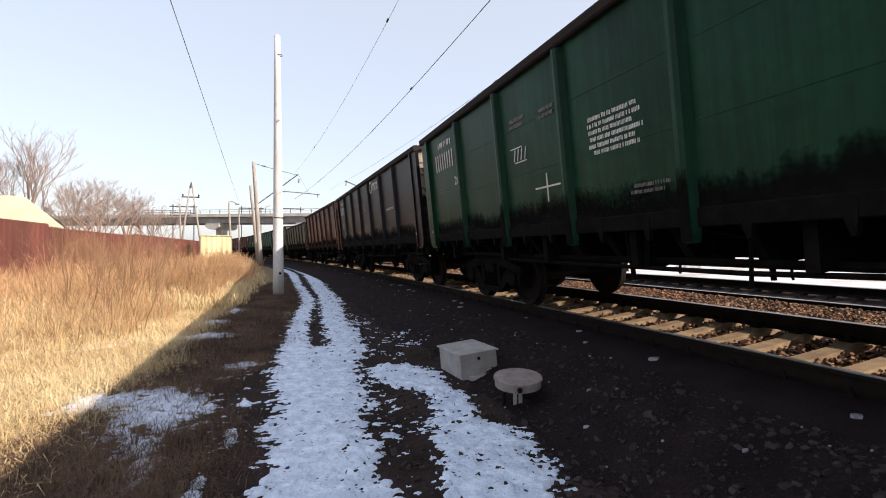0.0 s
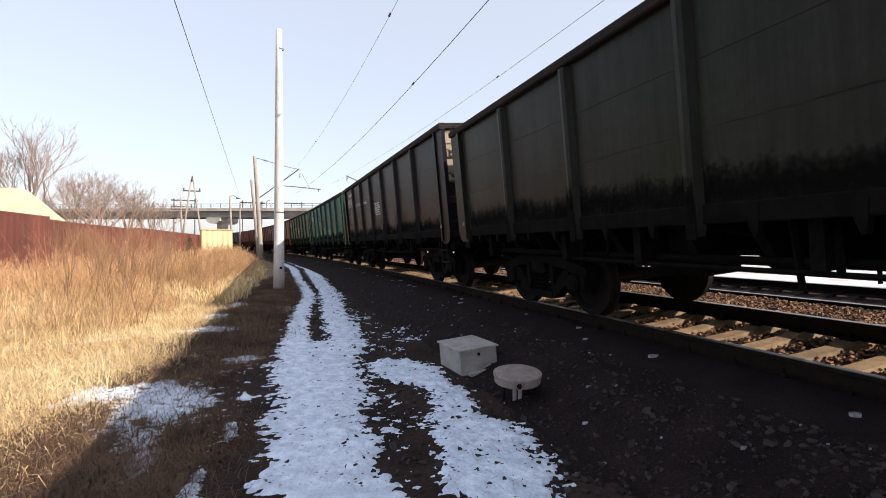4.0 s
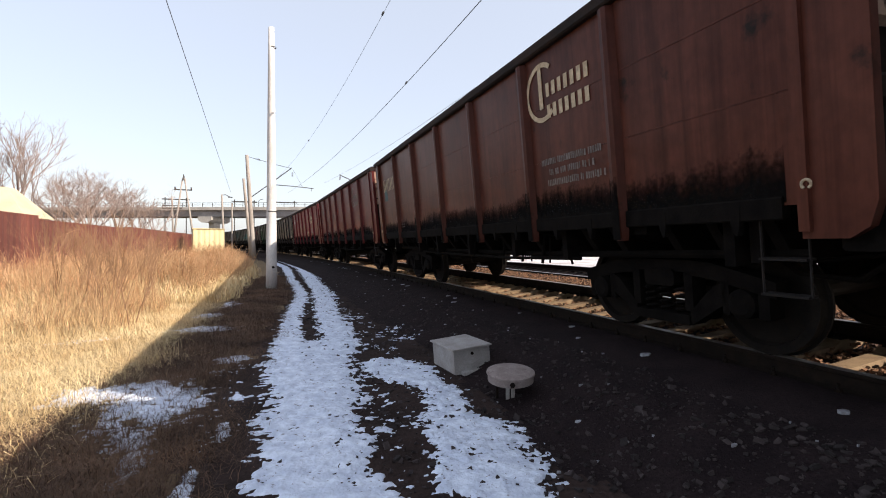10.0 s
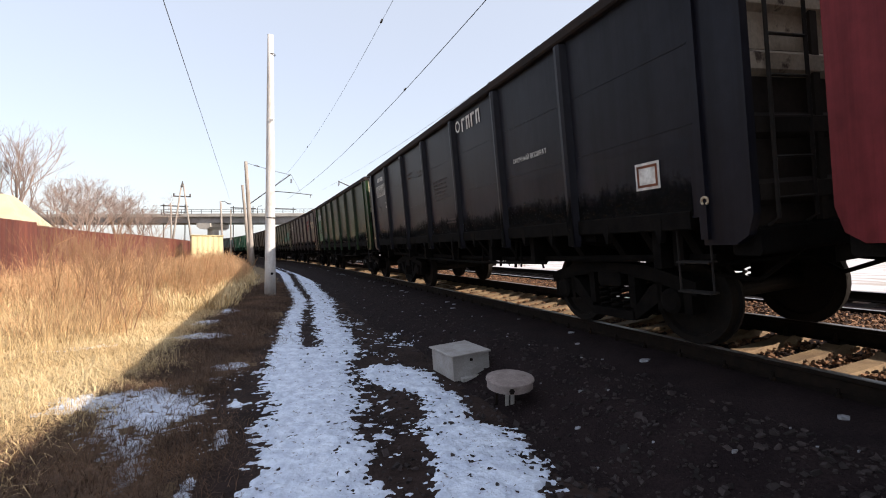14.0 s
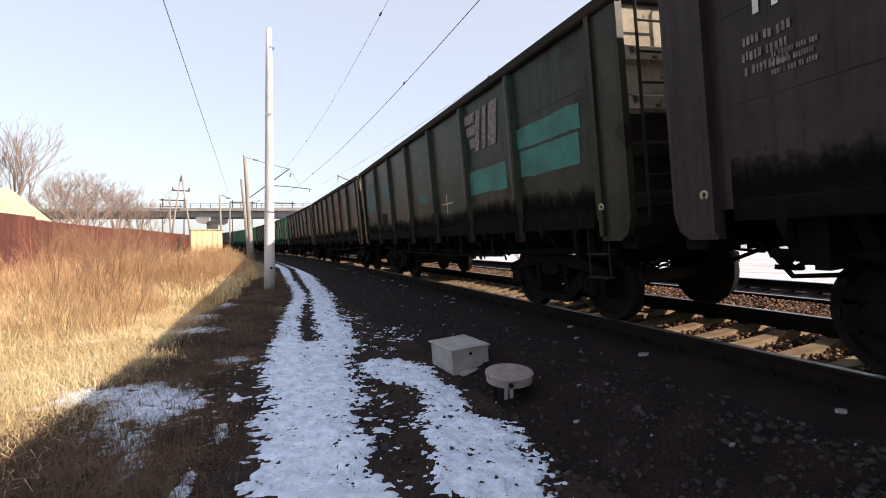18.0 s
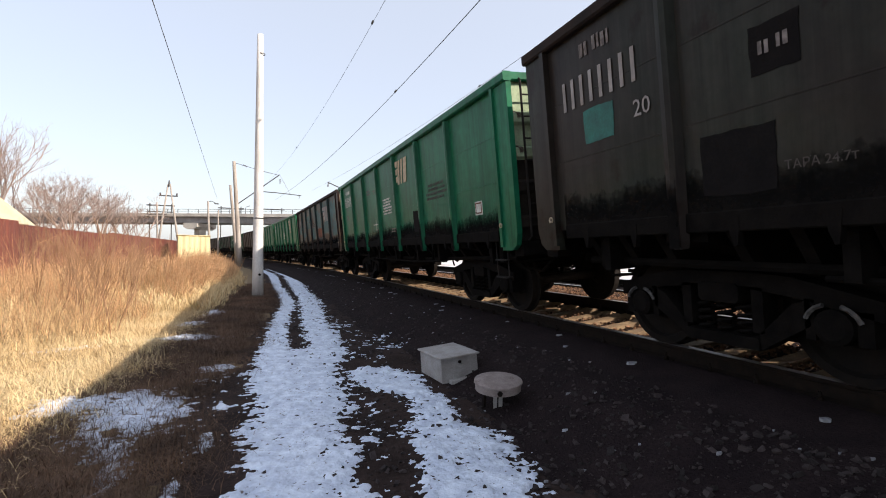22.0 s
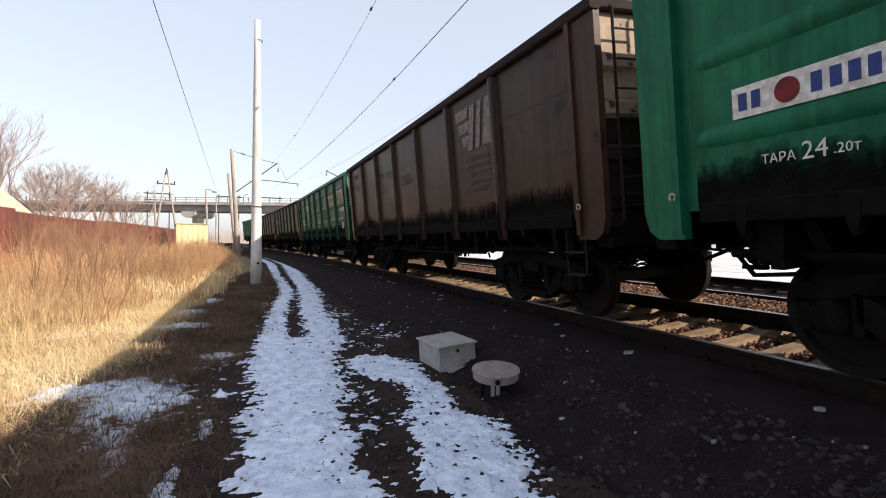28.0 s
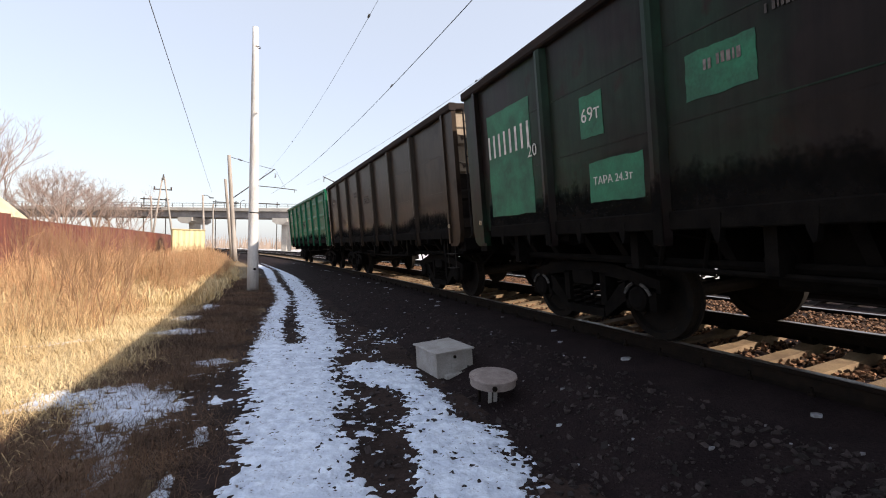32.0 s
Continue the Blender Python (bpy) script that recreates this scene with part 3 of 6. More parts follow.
def frame_meshes():
    """Centre sill, bolster beam, cross bearer and lower side chord."""
    sill = Shape().box(-0.24, 0.24, -6.25, 6.25, 0.80, 1.335)
    beam = Shape().prism([(-1.43, 1.335), (1.43, 1.335), (1.43, 1.12), (0.5, 0.9), (-0.5, 0.9), (-1.43, 1.12)], 1, -0.22, 0.22)
    cross_ = Shape().prism([(-1.43, 1.335), (1.43, 1.335), (1.43, 1.17), (0.3, 0.92), (-0.3, 0.92), (-1.43, 1.17)], 1, -0.06, 0.06)
    chord = Shape().box(-1.525, -1.435, -5.93, 5.93, 1.20, 1.365, 0.012)
    return sill.mesh("centre_sill"), beam.mesh("bolster_beam"), cross_.mesh("cross_bearer"), chord.mesh("side_chord")


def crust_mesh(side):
    """Layer of coal dust and painted shade over the lower edge of a side wall."""
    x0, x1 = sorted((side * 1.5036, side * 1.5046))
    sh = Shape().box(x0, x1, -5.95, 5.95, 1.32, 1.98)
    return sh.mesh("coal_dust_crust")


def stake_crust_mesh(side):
    """Strip of the same dust and shade on the face of one stake."""
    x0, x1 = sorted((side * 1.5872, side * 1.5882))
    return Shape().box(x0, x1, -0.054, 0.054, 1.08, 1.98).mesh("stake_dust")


def dust_shade_layer():
    """Black dust and painted shade that thin out upwards in ragged runs and patches."""
    mt = material("coal_dust_shade", (0.0055, 0.005, 0.0048), (0.009, 0.0078, 0.007), 6, 0.5, 0.95, bump=0.1, spec=0.04)
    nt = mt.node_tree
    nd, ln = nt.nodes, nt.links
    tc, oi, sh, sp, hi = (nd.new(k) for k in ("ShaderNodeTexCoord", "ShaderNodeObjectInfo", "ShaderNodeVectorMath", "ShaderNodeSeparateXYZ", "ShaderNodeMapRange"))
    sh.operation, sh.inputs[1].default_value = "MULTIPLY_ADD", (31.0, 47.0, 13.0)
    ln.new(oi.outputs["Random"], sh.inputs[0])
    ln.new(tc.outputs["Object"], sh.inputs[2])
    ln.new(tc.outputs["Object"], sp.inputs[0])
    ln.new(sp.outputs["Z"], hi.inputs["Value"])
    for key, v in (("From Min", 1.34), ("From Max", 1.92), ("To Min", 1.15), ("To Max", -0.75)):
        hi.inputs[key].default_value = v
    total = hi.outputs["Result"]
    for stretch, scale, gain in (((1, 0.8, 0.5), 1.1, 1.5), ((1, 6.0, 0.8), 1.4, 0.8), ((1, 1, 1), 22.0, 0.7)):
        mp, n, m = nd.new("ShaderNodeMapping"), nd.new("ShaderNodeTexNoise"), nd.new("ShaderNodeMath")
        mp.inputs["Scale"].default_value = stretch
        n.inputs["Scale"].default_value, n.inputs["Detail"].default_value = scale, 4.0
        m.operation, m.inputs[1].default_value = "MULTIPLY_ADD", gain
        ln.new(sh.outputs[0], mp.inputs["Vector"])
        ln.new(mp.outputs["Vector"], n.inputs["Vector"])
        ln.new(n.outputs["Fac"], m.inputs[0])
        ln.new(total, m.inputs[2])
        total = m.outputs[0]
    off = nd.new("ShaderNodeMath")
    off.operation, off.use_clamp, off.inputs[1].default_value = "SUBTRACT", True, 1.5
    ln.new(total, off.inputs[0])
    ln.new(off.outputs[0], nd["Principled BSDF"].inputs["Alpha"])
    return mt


def brake_meshes():
    cyl = Shape().lathe([(-0.32, 0.0), (-0.32, 0.17), (-0.28, 0.19), (0.1, 0.19), (0.14, 0.12), (0.3, 0.05), (0.3, 0.0)], 1, 16, (-0.62, 0.75, 0.9))
    tank = Shape().lathe([(-0.5, 0.0), (-0.48, 0.1), (-0.42, 0.15), (0.42, 0.15), (0.48, 0.1), (0.5, 0.0)], 1, 16, (0.55, -1.3, 0.92))
    rods = Shape()
    rods.tube([(-0.45, -3.2, 0.78), (-0.5, -1.2, 0.84), (-0.5, 0.3, 0.86)], 0.02, 6)
    rods.tube([(-0.45, 3.2, 0.78), (-0.6, 1.6, 0.86), (-0.62, 1.0, 0.9)], 0.02, 6)
    rods.tube([(-0.75, -6.3, 1.02), (-0.75, -1.8, 1.05), (-0.75, 2.2, 1.05), (-0.75, 6.3, 1.02)], 0.022, 6)
    for y in (-2.9, -1.9, -1.2, 0.2, 1.5, 2.3, 2.9):
        rods.tube([(-0.5, y, 1.2), (-0.48, y + 0.05, 0.8)], 0.018, 5)
    for y, z in ((-2.6, 0.9), (-0.6, 0.86), (1.9, 0.88)):
        rods.box(-0.98, -0.90, y, y + 0.07, z, 1.3)
        rods.box(-1.0, -0.86, y - 0.1, y + 0.2, z - 0.03, z + 0.05)
    for x in (-1.2, 0.9):
        rods.tube([(x, -5.9, 0.93), (x, -2.0, 0.86), (x, 2.0, 0.88), (x, 5.9, 0.93)], 0.04, 6)
    for y in (-5.4, -3.1, -1.75, 0.0, 1.75, 3.1, 5.4):
        rods.box(-1.40, 1.40, y - 0.05, y + 0.05, 0.84, 1.30)
    for x, z in ((-1.32, 0.80), (1.25, 0.76), (1.3, 0.88)):
        rods.tube([(x, -3.3, z + 0.04), (x, -1.2, z), (x, 1.1, z + 0.02), (x, 3.3, z + 0.05)], 0.024, 6)
    for x0, x1, y0, y1, z0 in ((-1.05, -0.55, 1.3, 1.95, 0.68), (0.5, 1.0, -0.6, 0.1, 0.72)):
        rods.box(x0, x1, y0, y1, z0, 1.22, 0.03)
    for e in (-1, 1):
        for x in (-0.95, 0.85):
            rods.tube([(x, e * 5.25, 1.05), (x + 0.05, e * 5.6, 0.74), (x + 0.1, e * 6.0, 0.70), (x + 0.2, e * 6.35, 1.0)], 0.022, 6)
        rods.tube([(0.45, e * 5.3, 0.95), (0.45, e * 5.9, 0.62), (0.4, e * 6.5, 0.84)], 0.026, 6)
        rods.tube([(-1.2, e * 5.35, 1.15), (-1.15, e * 5.8, 0.86), (-0.6, e * 6.3, 0.9)], 0.018, 6)
        rods.box(-1.3, 1.3, *sorted((e * 5.5, e * 5.62)), 0.86, 1.2)
    hang = random.Random(4)
    for _ in range(26):
        x, y = hang.choice((-1.25, -0.8, 0.7, 1.1)), hang.uniform(-2.9, 2.9)
        rods.tube([(x, y, 1.2), (x + hang.uniform(-0.1, 0.1), y + hang.uniform(-0.12, 0.12), hang.uniform(0.66, 0.82))], hang.uniform(0.012, 0.03), 5)
    for y in (-2.4, 2.0):
        rods.tube([(-0.55, y, 1.1), (-0.55, y + 0.1, 0.82), (-0.55, y + 0.35, 0.74), (-0.55, y + 0.6, 0.82), (-0.55, y + 0.7, 1.1)], 0.018, 6)
    return cyl.mesh("brake_cylinder", True), tank.mesh("air_tank", True), rods.mesh("brake_rigging")


def coupler_mesh(end):
    sh = Shape().box(-0.09, 0.09, *sorted((end * 6.2, end * 6.72)), 0.93, 1.12, 0.02)
    sh.prism([(-0.2, end * 6.70), (0.16, end * 6.70), (0.2, end * 6.95), (0.06, end * 6.955), (0.02, end * 6.84), (-0.1, end * 6.86), (-0.16, end * 6.955), (-0.24, end * 6.9)], 2, 0.86, 1.19)
    return sh.mesh("coupler")


def side_frame_mesh(side):
    """Cast bogie side: arched top chord, dropped spring seat, axle-box jaws."""
    sh = Shape()
    x0, x1 = sorted((side * 0.93, side * 1.10))
    for e in (-1, 1):
        sh.prism([(e * 0.30, 0.70), (e * 0.30, 0.84), (e * 0.62, 0.82), (e * 1.22, 0.68), (e * 1.22, 0.54), (e * 0.66, 0.66)], 0, x0, x1)
        sh.prism([(e * 0.36, 0.20), (e * 0.36, 0.34), (e * 0.62, 0.60), (e * 0.76, 0.66), (e * 0.76, 0.46)], 0, x0, x1)
        sh.prism([(e * 0.30, 0.34), (e * 0.30, 0.72), (e * 0.40, 0.72), (e * 0.40, 0.34)], 0, x0, x1)
        sh.prism([(e * 0.72, 0.36), (e * 0.72, 0.66), (e * 0.79, 0.66), (e * 0.79, 0.36)], 0, x0, x1)
        sh.prism([(e * 1.06, 0.36), (e * 1.06, 0.60), (e * 1.16, 0.60), (e * 1.16, 0.36)], 0, x0, x1)
        sh.lathe([(-0.12, 0.0), (-0.12, 0.09), (-0.10, 0.13), (0.09, 0.145), (0.09, 0.0)], 0, 16, (side * 1.03 if side < 0 else 1.0, e * 0.925, 0.475))
    sh.prism([(-0.36, 0.20), (-0.36, 0.30), (0.36, 0.30), (0.36, 0.20)], 0, x0 - 0.02, x1 + 0.02)
    sh.prism([(-0.3, 0.72), (-0.3, 0.84), (0.3, 0.84), (0.3, 0.72)], 0, x0, x1)
    return sh.mesh("side_frame")


def spring_mesh(side):
    pts = [(side * 1.02 + 0.07 * math.cos(a), 0.07 * math.sin(a), 0.30 + 0.27 * a / (2 * math.pi * 4)) for a in (k * math.pi / 3 for k in range(25))]
    return Shape().tube(pts, 0.018, 4).mesh("spring")


def bolster_mesh():
    sh = Shape().box(-1.12, 1.12, -0.2, 0.2, 0.57, 0.74, 0.03)
    sh.lathe([(0.74, 0.0), (0.74, 0.25), (0.93, 0.22), (0.93, 0.0)], 2, 16)
    for sx in (-1, 1):
        for e in (-1, 1):
            sh.box(*sorted((sx * 0.72, sx * 0.84)), *sorted((e * 0.38, e * 0.46)), 0.3, 0.7)
    sh.tube([(-0.8, -0.42, 0.42), (0.8, -0.42, 0.42)], 0.035, 8)
    sh.tube([(-0.8, 0.42, 0.42), (0.8, 0.42, 0.42)], 0.035, 8)
    return sh.mesh("bolster")


def wheelset_mesh():
    sh = Shape()
    for sx in (-1, 1):
        pr = [(0.09, 0.0), (0.09, 0.13), (0.03, 0.16), (0.0, 0.28), (-0.02, 0.38), (-0.055, 0.40), (-0.055, 0.502), (-0.03, 0.502), (-0.012, 0.478), (0.075, 0.472), (0.08, 0.40), (0.04, 0.38), (0.05, 0.28), (0.09, 0.17)]
        sh.lathe([(sx * a, r) for a, r in pr[4:10]] + [(sx * 0.08, 0.40), (sx * 0.03, 0.38), (sx * 0.045, 0.2), (sx * 0.12, 0.12), (sx * 0.12, 0.0)], 0, 32, (sx * 0.79, 0, 0))
        sh.lathe([(-sx * 0.02, 0.385), (-sx * 0.01, 0.2), (-sx * 0.07, 0.11), (-sx * 0.07, 0.0)], 0, 32, (sx * 0.79, 0, 0))
        sh.box(*sorted((sx * 0.875, sx * 0.90)), -0.02, 0.02, 0.14, 0.30)
    sh.tube([(-1.0, 0, 0), (1.0, 0, 0)], 0.085, 12)
    return sh.mesh("wheelset")


MESH = {}
# Shade low on the sides is put into this layer with the dust.
DUST_SHADE = dust_shade_layer()
# Lower ends are toned dark for shade, the upper sheets pale for sun.
END_SHADE = material("shade_dark_end_plate", (0.016, 0.013, 0.0115), (0.028, 0.022, 0.018), 1.6, 0.5, 0.85, bump=0.1, fine=20, spec=0.08, vary=0.25)
ARC_PAINT = material("chipped_white_paint", (0.13, 0.125, 0.12), (0.06, 0.055, 0.052), 20, 0.5, 0.8, bump=0.0, spec=0.1)
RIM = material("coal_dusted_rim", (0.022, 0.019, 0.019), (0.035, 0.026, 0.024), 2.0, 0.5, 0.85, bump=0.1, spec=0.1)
RUST_STEP = material("rusty_step_iron", (0.016, 0.011, 0.009), (0.010, 0.008, 0.007), 8, 0.5, 0.8, bump=0.1)


def wagon_kit():
    MESH["side", -1], MESH["side", 1] = side_mesh(-1), side_mesh(1)
    for k in (1, 2):
        for b, (y0, y1) in enumerate(BAYS):
            MESH["rib", k, b] = rib_mesh(k, y0, y1)
    MESH["floor"] = Shape().box(-1.465, 1.465, -BODY + 0.09, BODY - 0.09, 1.34, 1.38).mesh("floor")
    for sx in (-1, 1):
        MESH["top", sx] = top_panel_mesh(sx)
        MESH["beam", sx], MESH["sill", sx], MESH["hose", sx] = beam_mesh(sx), end_sill_mesh(sx), hose_mesh(sx)
        MESH["stake", sx], MESH["frame", sx], MESH["spring", sx] = stake_mesh(sx), side_frame_mesh(sx), spring_mesh(sx)
        MESH["end", sx], MESH["ladder", sx], MESH["coupler", sx] = end_mesh(sx), ladder_mesh(sx), coupler_mesh(sx)
        for e in (-1, 1):
            MESH["corner", sx, e] = corner_mesh(sx, e)
    MESH["rim"], MESH["bracket"], MESH["hatch"] = rim_mesh(), bracket_mesh(), hatch_mesh()
    MESH["csill"], MESH["bbeam"], MESH["cross"], MESH["chord"] = frame_meshes()
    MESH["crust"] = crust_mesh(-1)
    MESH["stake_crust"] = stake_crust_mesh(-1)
    for e in (-1, 1):
        MESH["rib_end", e] = Shape().box(-0.05, 0.05, *sorted((e * (BODY - 0.06), e * (BODY - 0.015))), 1.2, 3.40, 0.01).mesh("end_rib")
    MESH["cyl"], MESH["tank"], MESH["rods"] = brake_meshes()
    for k0, k1 in ((1, 4), (6, 9)):
        pts = [(-1.13, 0.19 * math.cos(0.314 * k), 0.47 + 0.17 * math.sin(0.314 * k)) for k in range(k0, k1 + 1)]
        MESH["arc", k0] = Shape().tube(pts, 0.018, 5).mesh("painted_arc")
    MESH["bolster"], MESH["axle"] = bolster_mesh(), wheelset_mesh()


def paint(name, base, patch, share, rust_at, seed):
    mt = material(name, base, patch, 0.55, share, 0.4, bump=0.06, fine=9, spread=0.25, third=(0.024, 0.015, 0.012), third_scale=2.2,
                  third_at=rust_at, stretch=(1, 1, 0.8), soft=0.14, spec=0.1, vary=0.0)
    return streaked(mt, seed)


def streaked(mt, seed):
    """Rain and coal-dust runs down the paint, and bleached spots."""
    nt = mt.node_tree
    nd, ln = nt.nodes, nt.links
    bs = nd["Principled BSDF"]
    colour = bs.inputs["Base Color"].links[0].from_socket
    tc = nd.new("ShaderNodeTexCoord")
    for stretch, scale, lo, hi, dark in (((1, 5.5, 0.28), 1.3, 0.42, 0.72, 0.62), ((1, 26, 0.9), 1.0, 0.45, 0.75, 0.8), ((1, 1.2, 1.0), 1.1, 0.35, 0.7, 0.72)):
        mp, n, r, m = nd.new("ShaderNodeMapping"), nd.new("ShaderNodeTexNoise"), nd.new("ShaderNodeMapRange"), nd.new("ShaderNodeMix")
        mp.inputs["Scale"].default_value, mp.inputs["Location"].default_value = stretch, (seed * 3.1, seed * 7.7, seed * 1.9)
        n.inputs["Scale"].default_value, n.inputs["Detail"].default_value, n.inputs["Roughness"].default_value = scale, 4.0, 0.6
        r.inputs["From Min"].default_value, r.inputs["From Max"].default_value = lo, hi
        m.data_type, m.blend_type = "RGBA", "MULTIPLY"
        m.inputs["B"].default_value = (dark, dark * 0.96, dark * 0.98, 1)
        ln.new(tc.outputs["Object"], mp.inputs["Vector"])
        ln.new(mp.outputs["Vector"], n.inputs["Vector"])
        ln.new(n.outputs["Fac"], r.inputs["Value"])
        ln.new(r.outputs["Result"], m.inputs["Factor"])
        ln.new(colour, m.inputs["A"])
        colour = m.outputs["Result"]
    ln.new(colour, bs.inputs["Base Color"])
    return mt


TRAIN = {}
AXLES = []


def build_wagon(i):
    base, patch, share, rust_at, pressed, look_of = WAGONS[i]
    mt = paint("wagon_paint", base, patch, share, rust_at, i)
    # Paler upper end colour stands in for sunlight over the wagon ahead.
    bare = material("sun_pale_end_paint", tuple(0.95 * d + 0.9 * c for c, d in zip(base, (0.40, 0.335, 0.255))), tuple(0.65 * d + 0.7 * c for c, d in zip(base, (0.40, 0.335, 0.255))),
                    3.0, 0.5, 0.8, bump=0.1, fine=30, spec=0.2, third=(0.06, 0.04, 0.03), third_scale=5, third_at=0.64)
    w = empty("gondola_wagon", Matrix.Identity(4), f"{look_of} steel open freight wagon rolling along", "freight wagon", "wagons of the coal train")
    TRAIN[i] = w
    part("side_wall", MESH["side", -1], mt, w)
    part("side_wall", MESH["side", 1], mt, w)
    if i >= -1:
        kind = pressed or 2
        for b in range(7):
            for z in ((1.86, 2.46, 3.08) if kind == 1 else (2.08, 2.74)):
                part("pressed_rib" if kind == 1 else "seam", MESH["rib", kind, b], mt, w, m=Matrix.Translation((0, 0, z)))
    part("floor", MESH["floor"], GRIME, w)
    part("top_rim", MESH["rim"], mt if i in (17, 19, 20, 22, 25) else RIM, w, "dusty top rim")
    for e in (-1, 1):
        part("end_wall", MESH["end", e], END_SHADE, w, "end wall toned dark for shade")
        part("top_panel", MESH["top", e], bare, w, "upper end sheet toned pale for sunlight")
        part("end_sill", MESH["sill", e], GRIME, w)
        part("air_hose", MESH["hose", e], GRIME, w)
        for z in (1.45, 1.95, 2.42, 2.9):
            part("end_beam", MESH["beam", e], bare if z > 2.3 else END_SHADE, w, m=Matrix.Translation((0, 0, z)))
        for x in (-0.72, 0.0, 0.72):
            part("end_rib", MESH["rib_end", e], END_SHADE, w, m=Matrix.Translation((x, 0, 0)))
        if e < 0:
            part("corner_step", MESH["ladder", e], RUST_STEP, w)
        ladder = part("ladder", MESH["stile", e], RUST_STEP, w, m=Matrix.Translation((-1.34, 0, 0)))
        part("stile", MESH["stile", e], RUST_STEP, ladder, m=Matrix.Translation((0.42, 0, 0)))
        for k in range(7):
            part("rung", MESH["rung", e], RUST_STEP, ladder, m=Matrix.Translation((1.34, 0, 1.4 + 0.3 * k)))
        part("coupler", MESH["coupler", e], GRIME, w, "grimy automatic coupler")
        for sx in (-1, 1):
            part("corner_post", MESH["corner", sx, e], mt, w)
    for sx in (-1, 1):
        for y in STAKES:
            part("stake", MESH["stake", sx], mt, w, m=Matrix.Translation((0, y, 0)))
    edges = [-BODY + 0.4, *STAKES, BODY - 0.4]
    for y0, y1 in zip(edges, edges[1:]):
        for k in (0.3, 0.7):
            part("hatch_bracket", MESH["bracket"], GRIME, w, m=Matrix.Translation((0, y0 + (y1 - y0) * k, 0)))
        part("hatch", MESH["hatch"], GRIME, w, m=Matrix.Translation((0, (y0 + y1) / 2, 0)))
        part("hatch", MESH["hatch"], GRIME, w, m=Matrix.Translation((0, (y0 + y1) / 2, 0)) @ Matrix.Rotation(math.pi, 4, "Z"))
    part("centre_sill", MESH["csill"], GRIME, w)
    for y in (-4.325, 4.325):
        part("bolster_beam", MESH["bbeam"], GRIME, w, m=Matrix.Translation((0, y, 0)))
    for y in STAKES[1:-1]:
        part("cross_bearer", MESH["cross"], GRIME, w, m=Matrix.Translation((0, y, 0)))
    part("side_chord", MESH["chord"], GRIME, w, "sooty lower side beam")
    part("coal_dust_crust", MESH["crust"], DUST_SHADE, w, "ragged black coal dust and painted shade along the lower edge")
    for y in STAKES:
        part("stake_dust", MESH["stake_crust"], DUST_SHADE, w, m=Matrix.Translation((0, y, 0)))
    part("side_chord", MESH["chord"], GRIME, w, "sooty lower side beam", m=Matrix.Rotation(math.pi, 4, "Z"))
    part("brake_cylinder", MESH["cyl"], GRIME, w)
    part("air_tank", MESH["tank"], GRIME, w)
    part("brake_rigging", MESH["rods"], GRIME, w)
    for y in (-4.325, 4.325):
        bogie = part("bogie", MESH["bolster"], GRIME, w, "grimy black two-axle bogie", m=Matrix.Translation((0, y, 0)))
        for sx in (-1, 1):
            part("side_frame", MESH["frame", sx], GRIME, bogie)
            for sy in (-0.2, 0.0, 0.2):
                part("spring", MESH["spring", sx], GRIME, bogie, m=Matrix.Translation((0, sy, 0)))
        if i in (2, 12, 16, 22, 23):
            for a in (-0.925, 0.925):
                for k in (1, 6):
                    part("painted_arc", MESH["arc", k], ARC_PAINT, bogie, "chipped white painted arc", m=Matrix.Translation((0, a, 0)))
        for a in (-0.925, 0.925):
            ax = part("wheelset", MESH["axle"], WHEEL, bogie, "dark worn steel wheels on their axle", m=Matrix.Translation((0, a, 0.475)))
            AXLES.append((i, y + a, a, ax))
    if i == 3:
        low = Matrix.Translation((0, 0, 1.3)) @ Matrix.Diagonal((1, 1, 0.86, 1)) @ Matrix.Translation((0, 0, -1.3))
        for ob in w.children:
            if ob.name.split(".")[0] in ("side_wall", "seam", "top_rim", "end_wall", "top_panel", "end_beam", "end_rib", "ladder", "corner_post", "stake"):
                ob.matrix_basis = low @ ob.matrix_basis
    return w, mt


wagon_kit()
PAINTS = {i: build_wagon(i)[1] for i in WAGONS}


# corrections that fit the wagons' places to the camera's view: seconds, metres
TRAVEL_FIT = ((0, -0.34), (1, -0.13), (2, 0.04), (3, 0.04), (6, 0.05), (7, 0.19), (8, 0.2), (9, 0.06), (10, 0.17), (11, 0.25), (12, -0.01), (13, -0.02), (14, -0.04), (17, -0.13), (18, 0.02), (19, 0.21),
        (20, -0.21), (21, -0.12), (22, 0.13), (23, -0.3), (24, -0.14), (25, -0.23), (28, -0.17), (29, -0.01), (30, 0.12), (31, 0.13), (32, 0.27))


def travel(t):
    return -3.789 + 10.6521 * t - 0.02453 * t * t + lerp_table(TRAVEL_FIT, t, 1)


def wagon_at(i, t):
    return i * PITCH - travel(t)


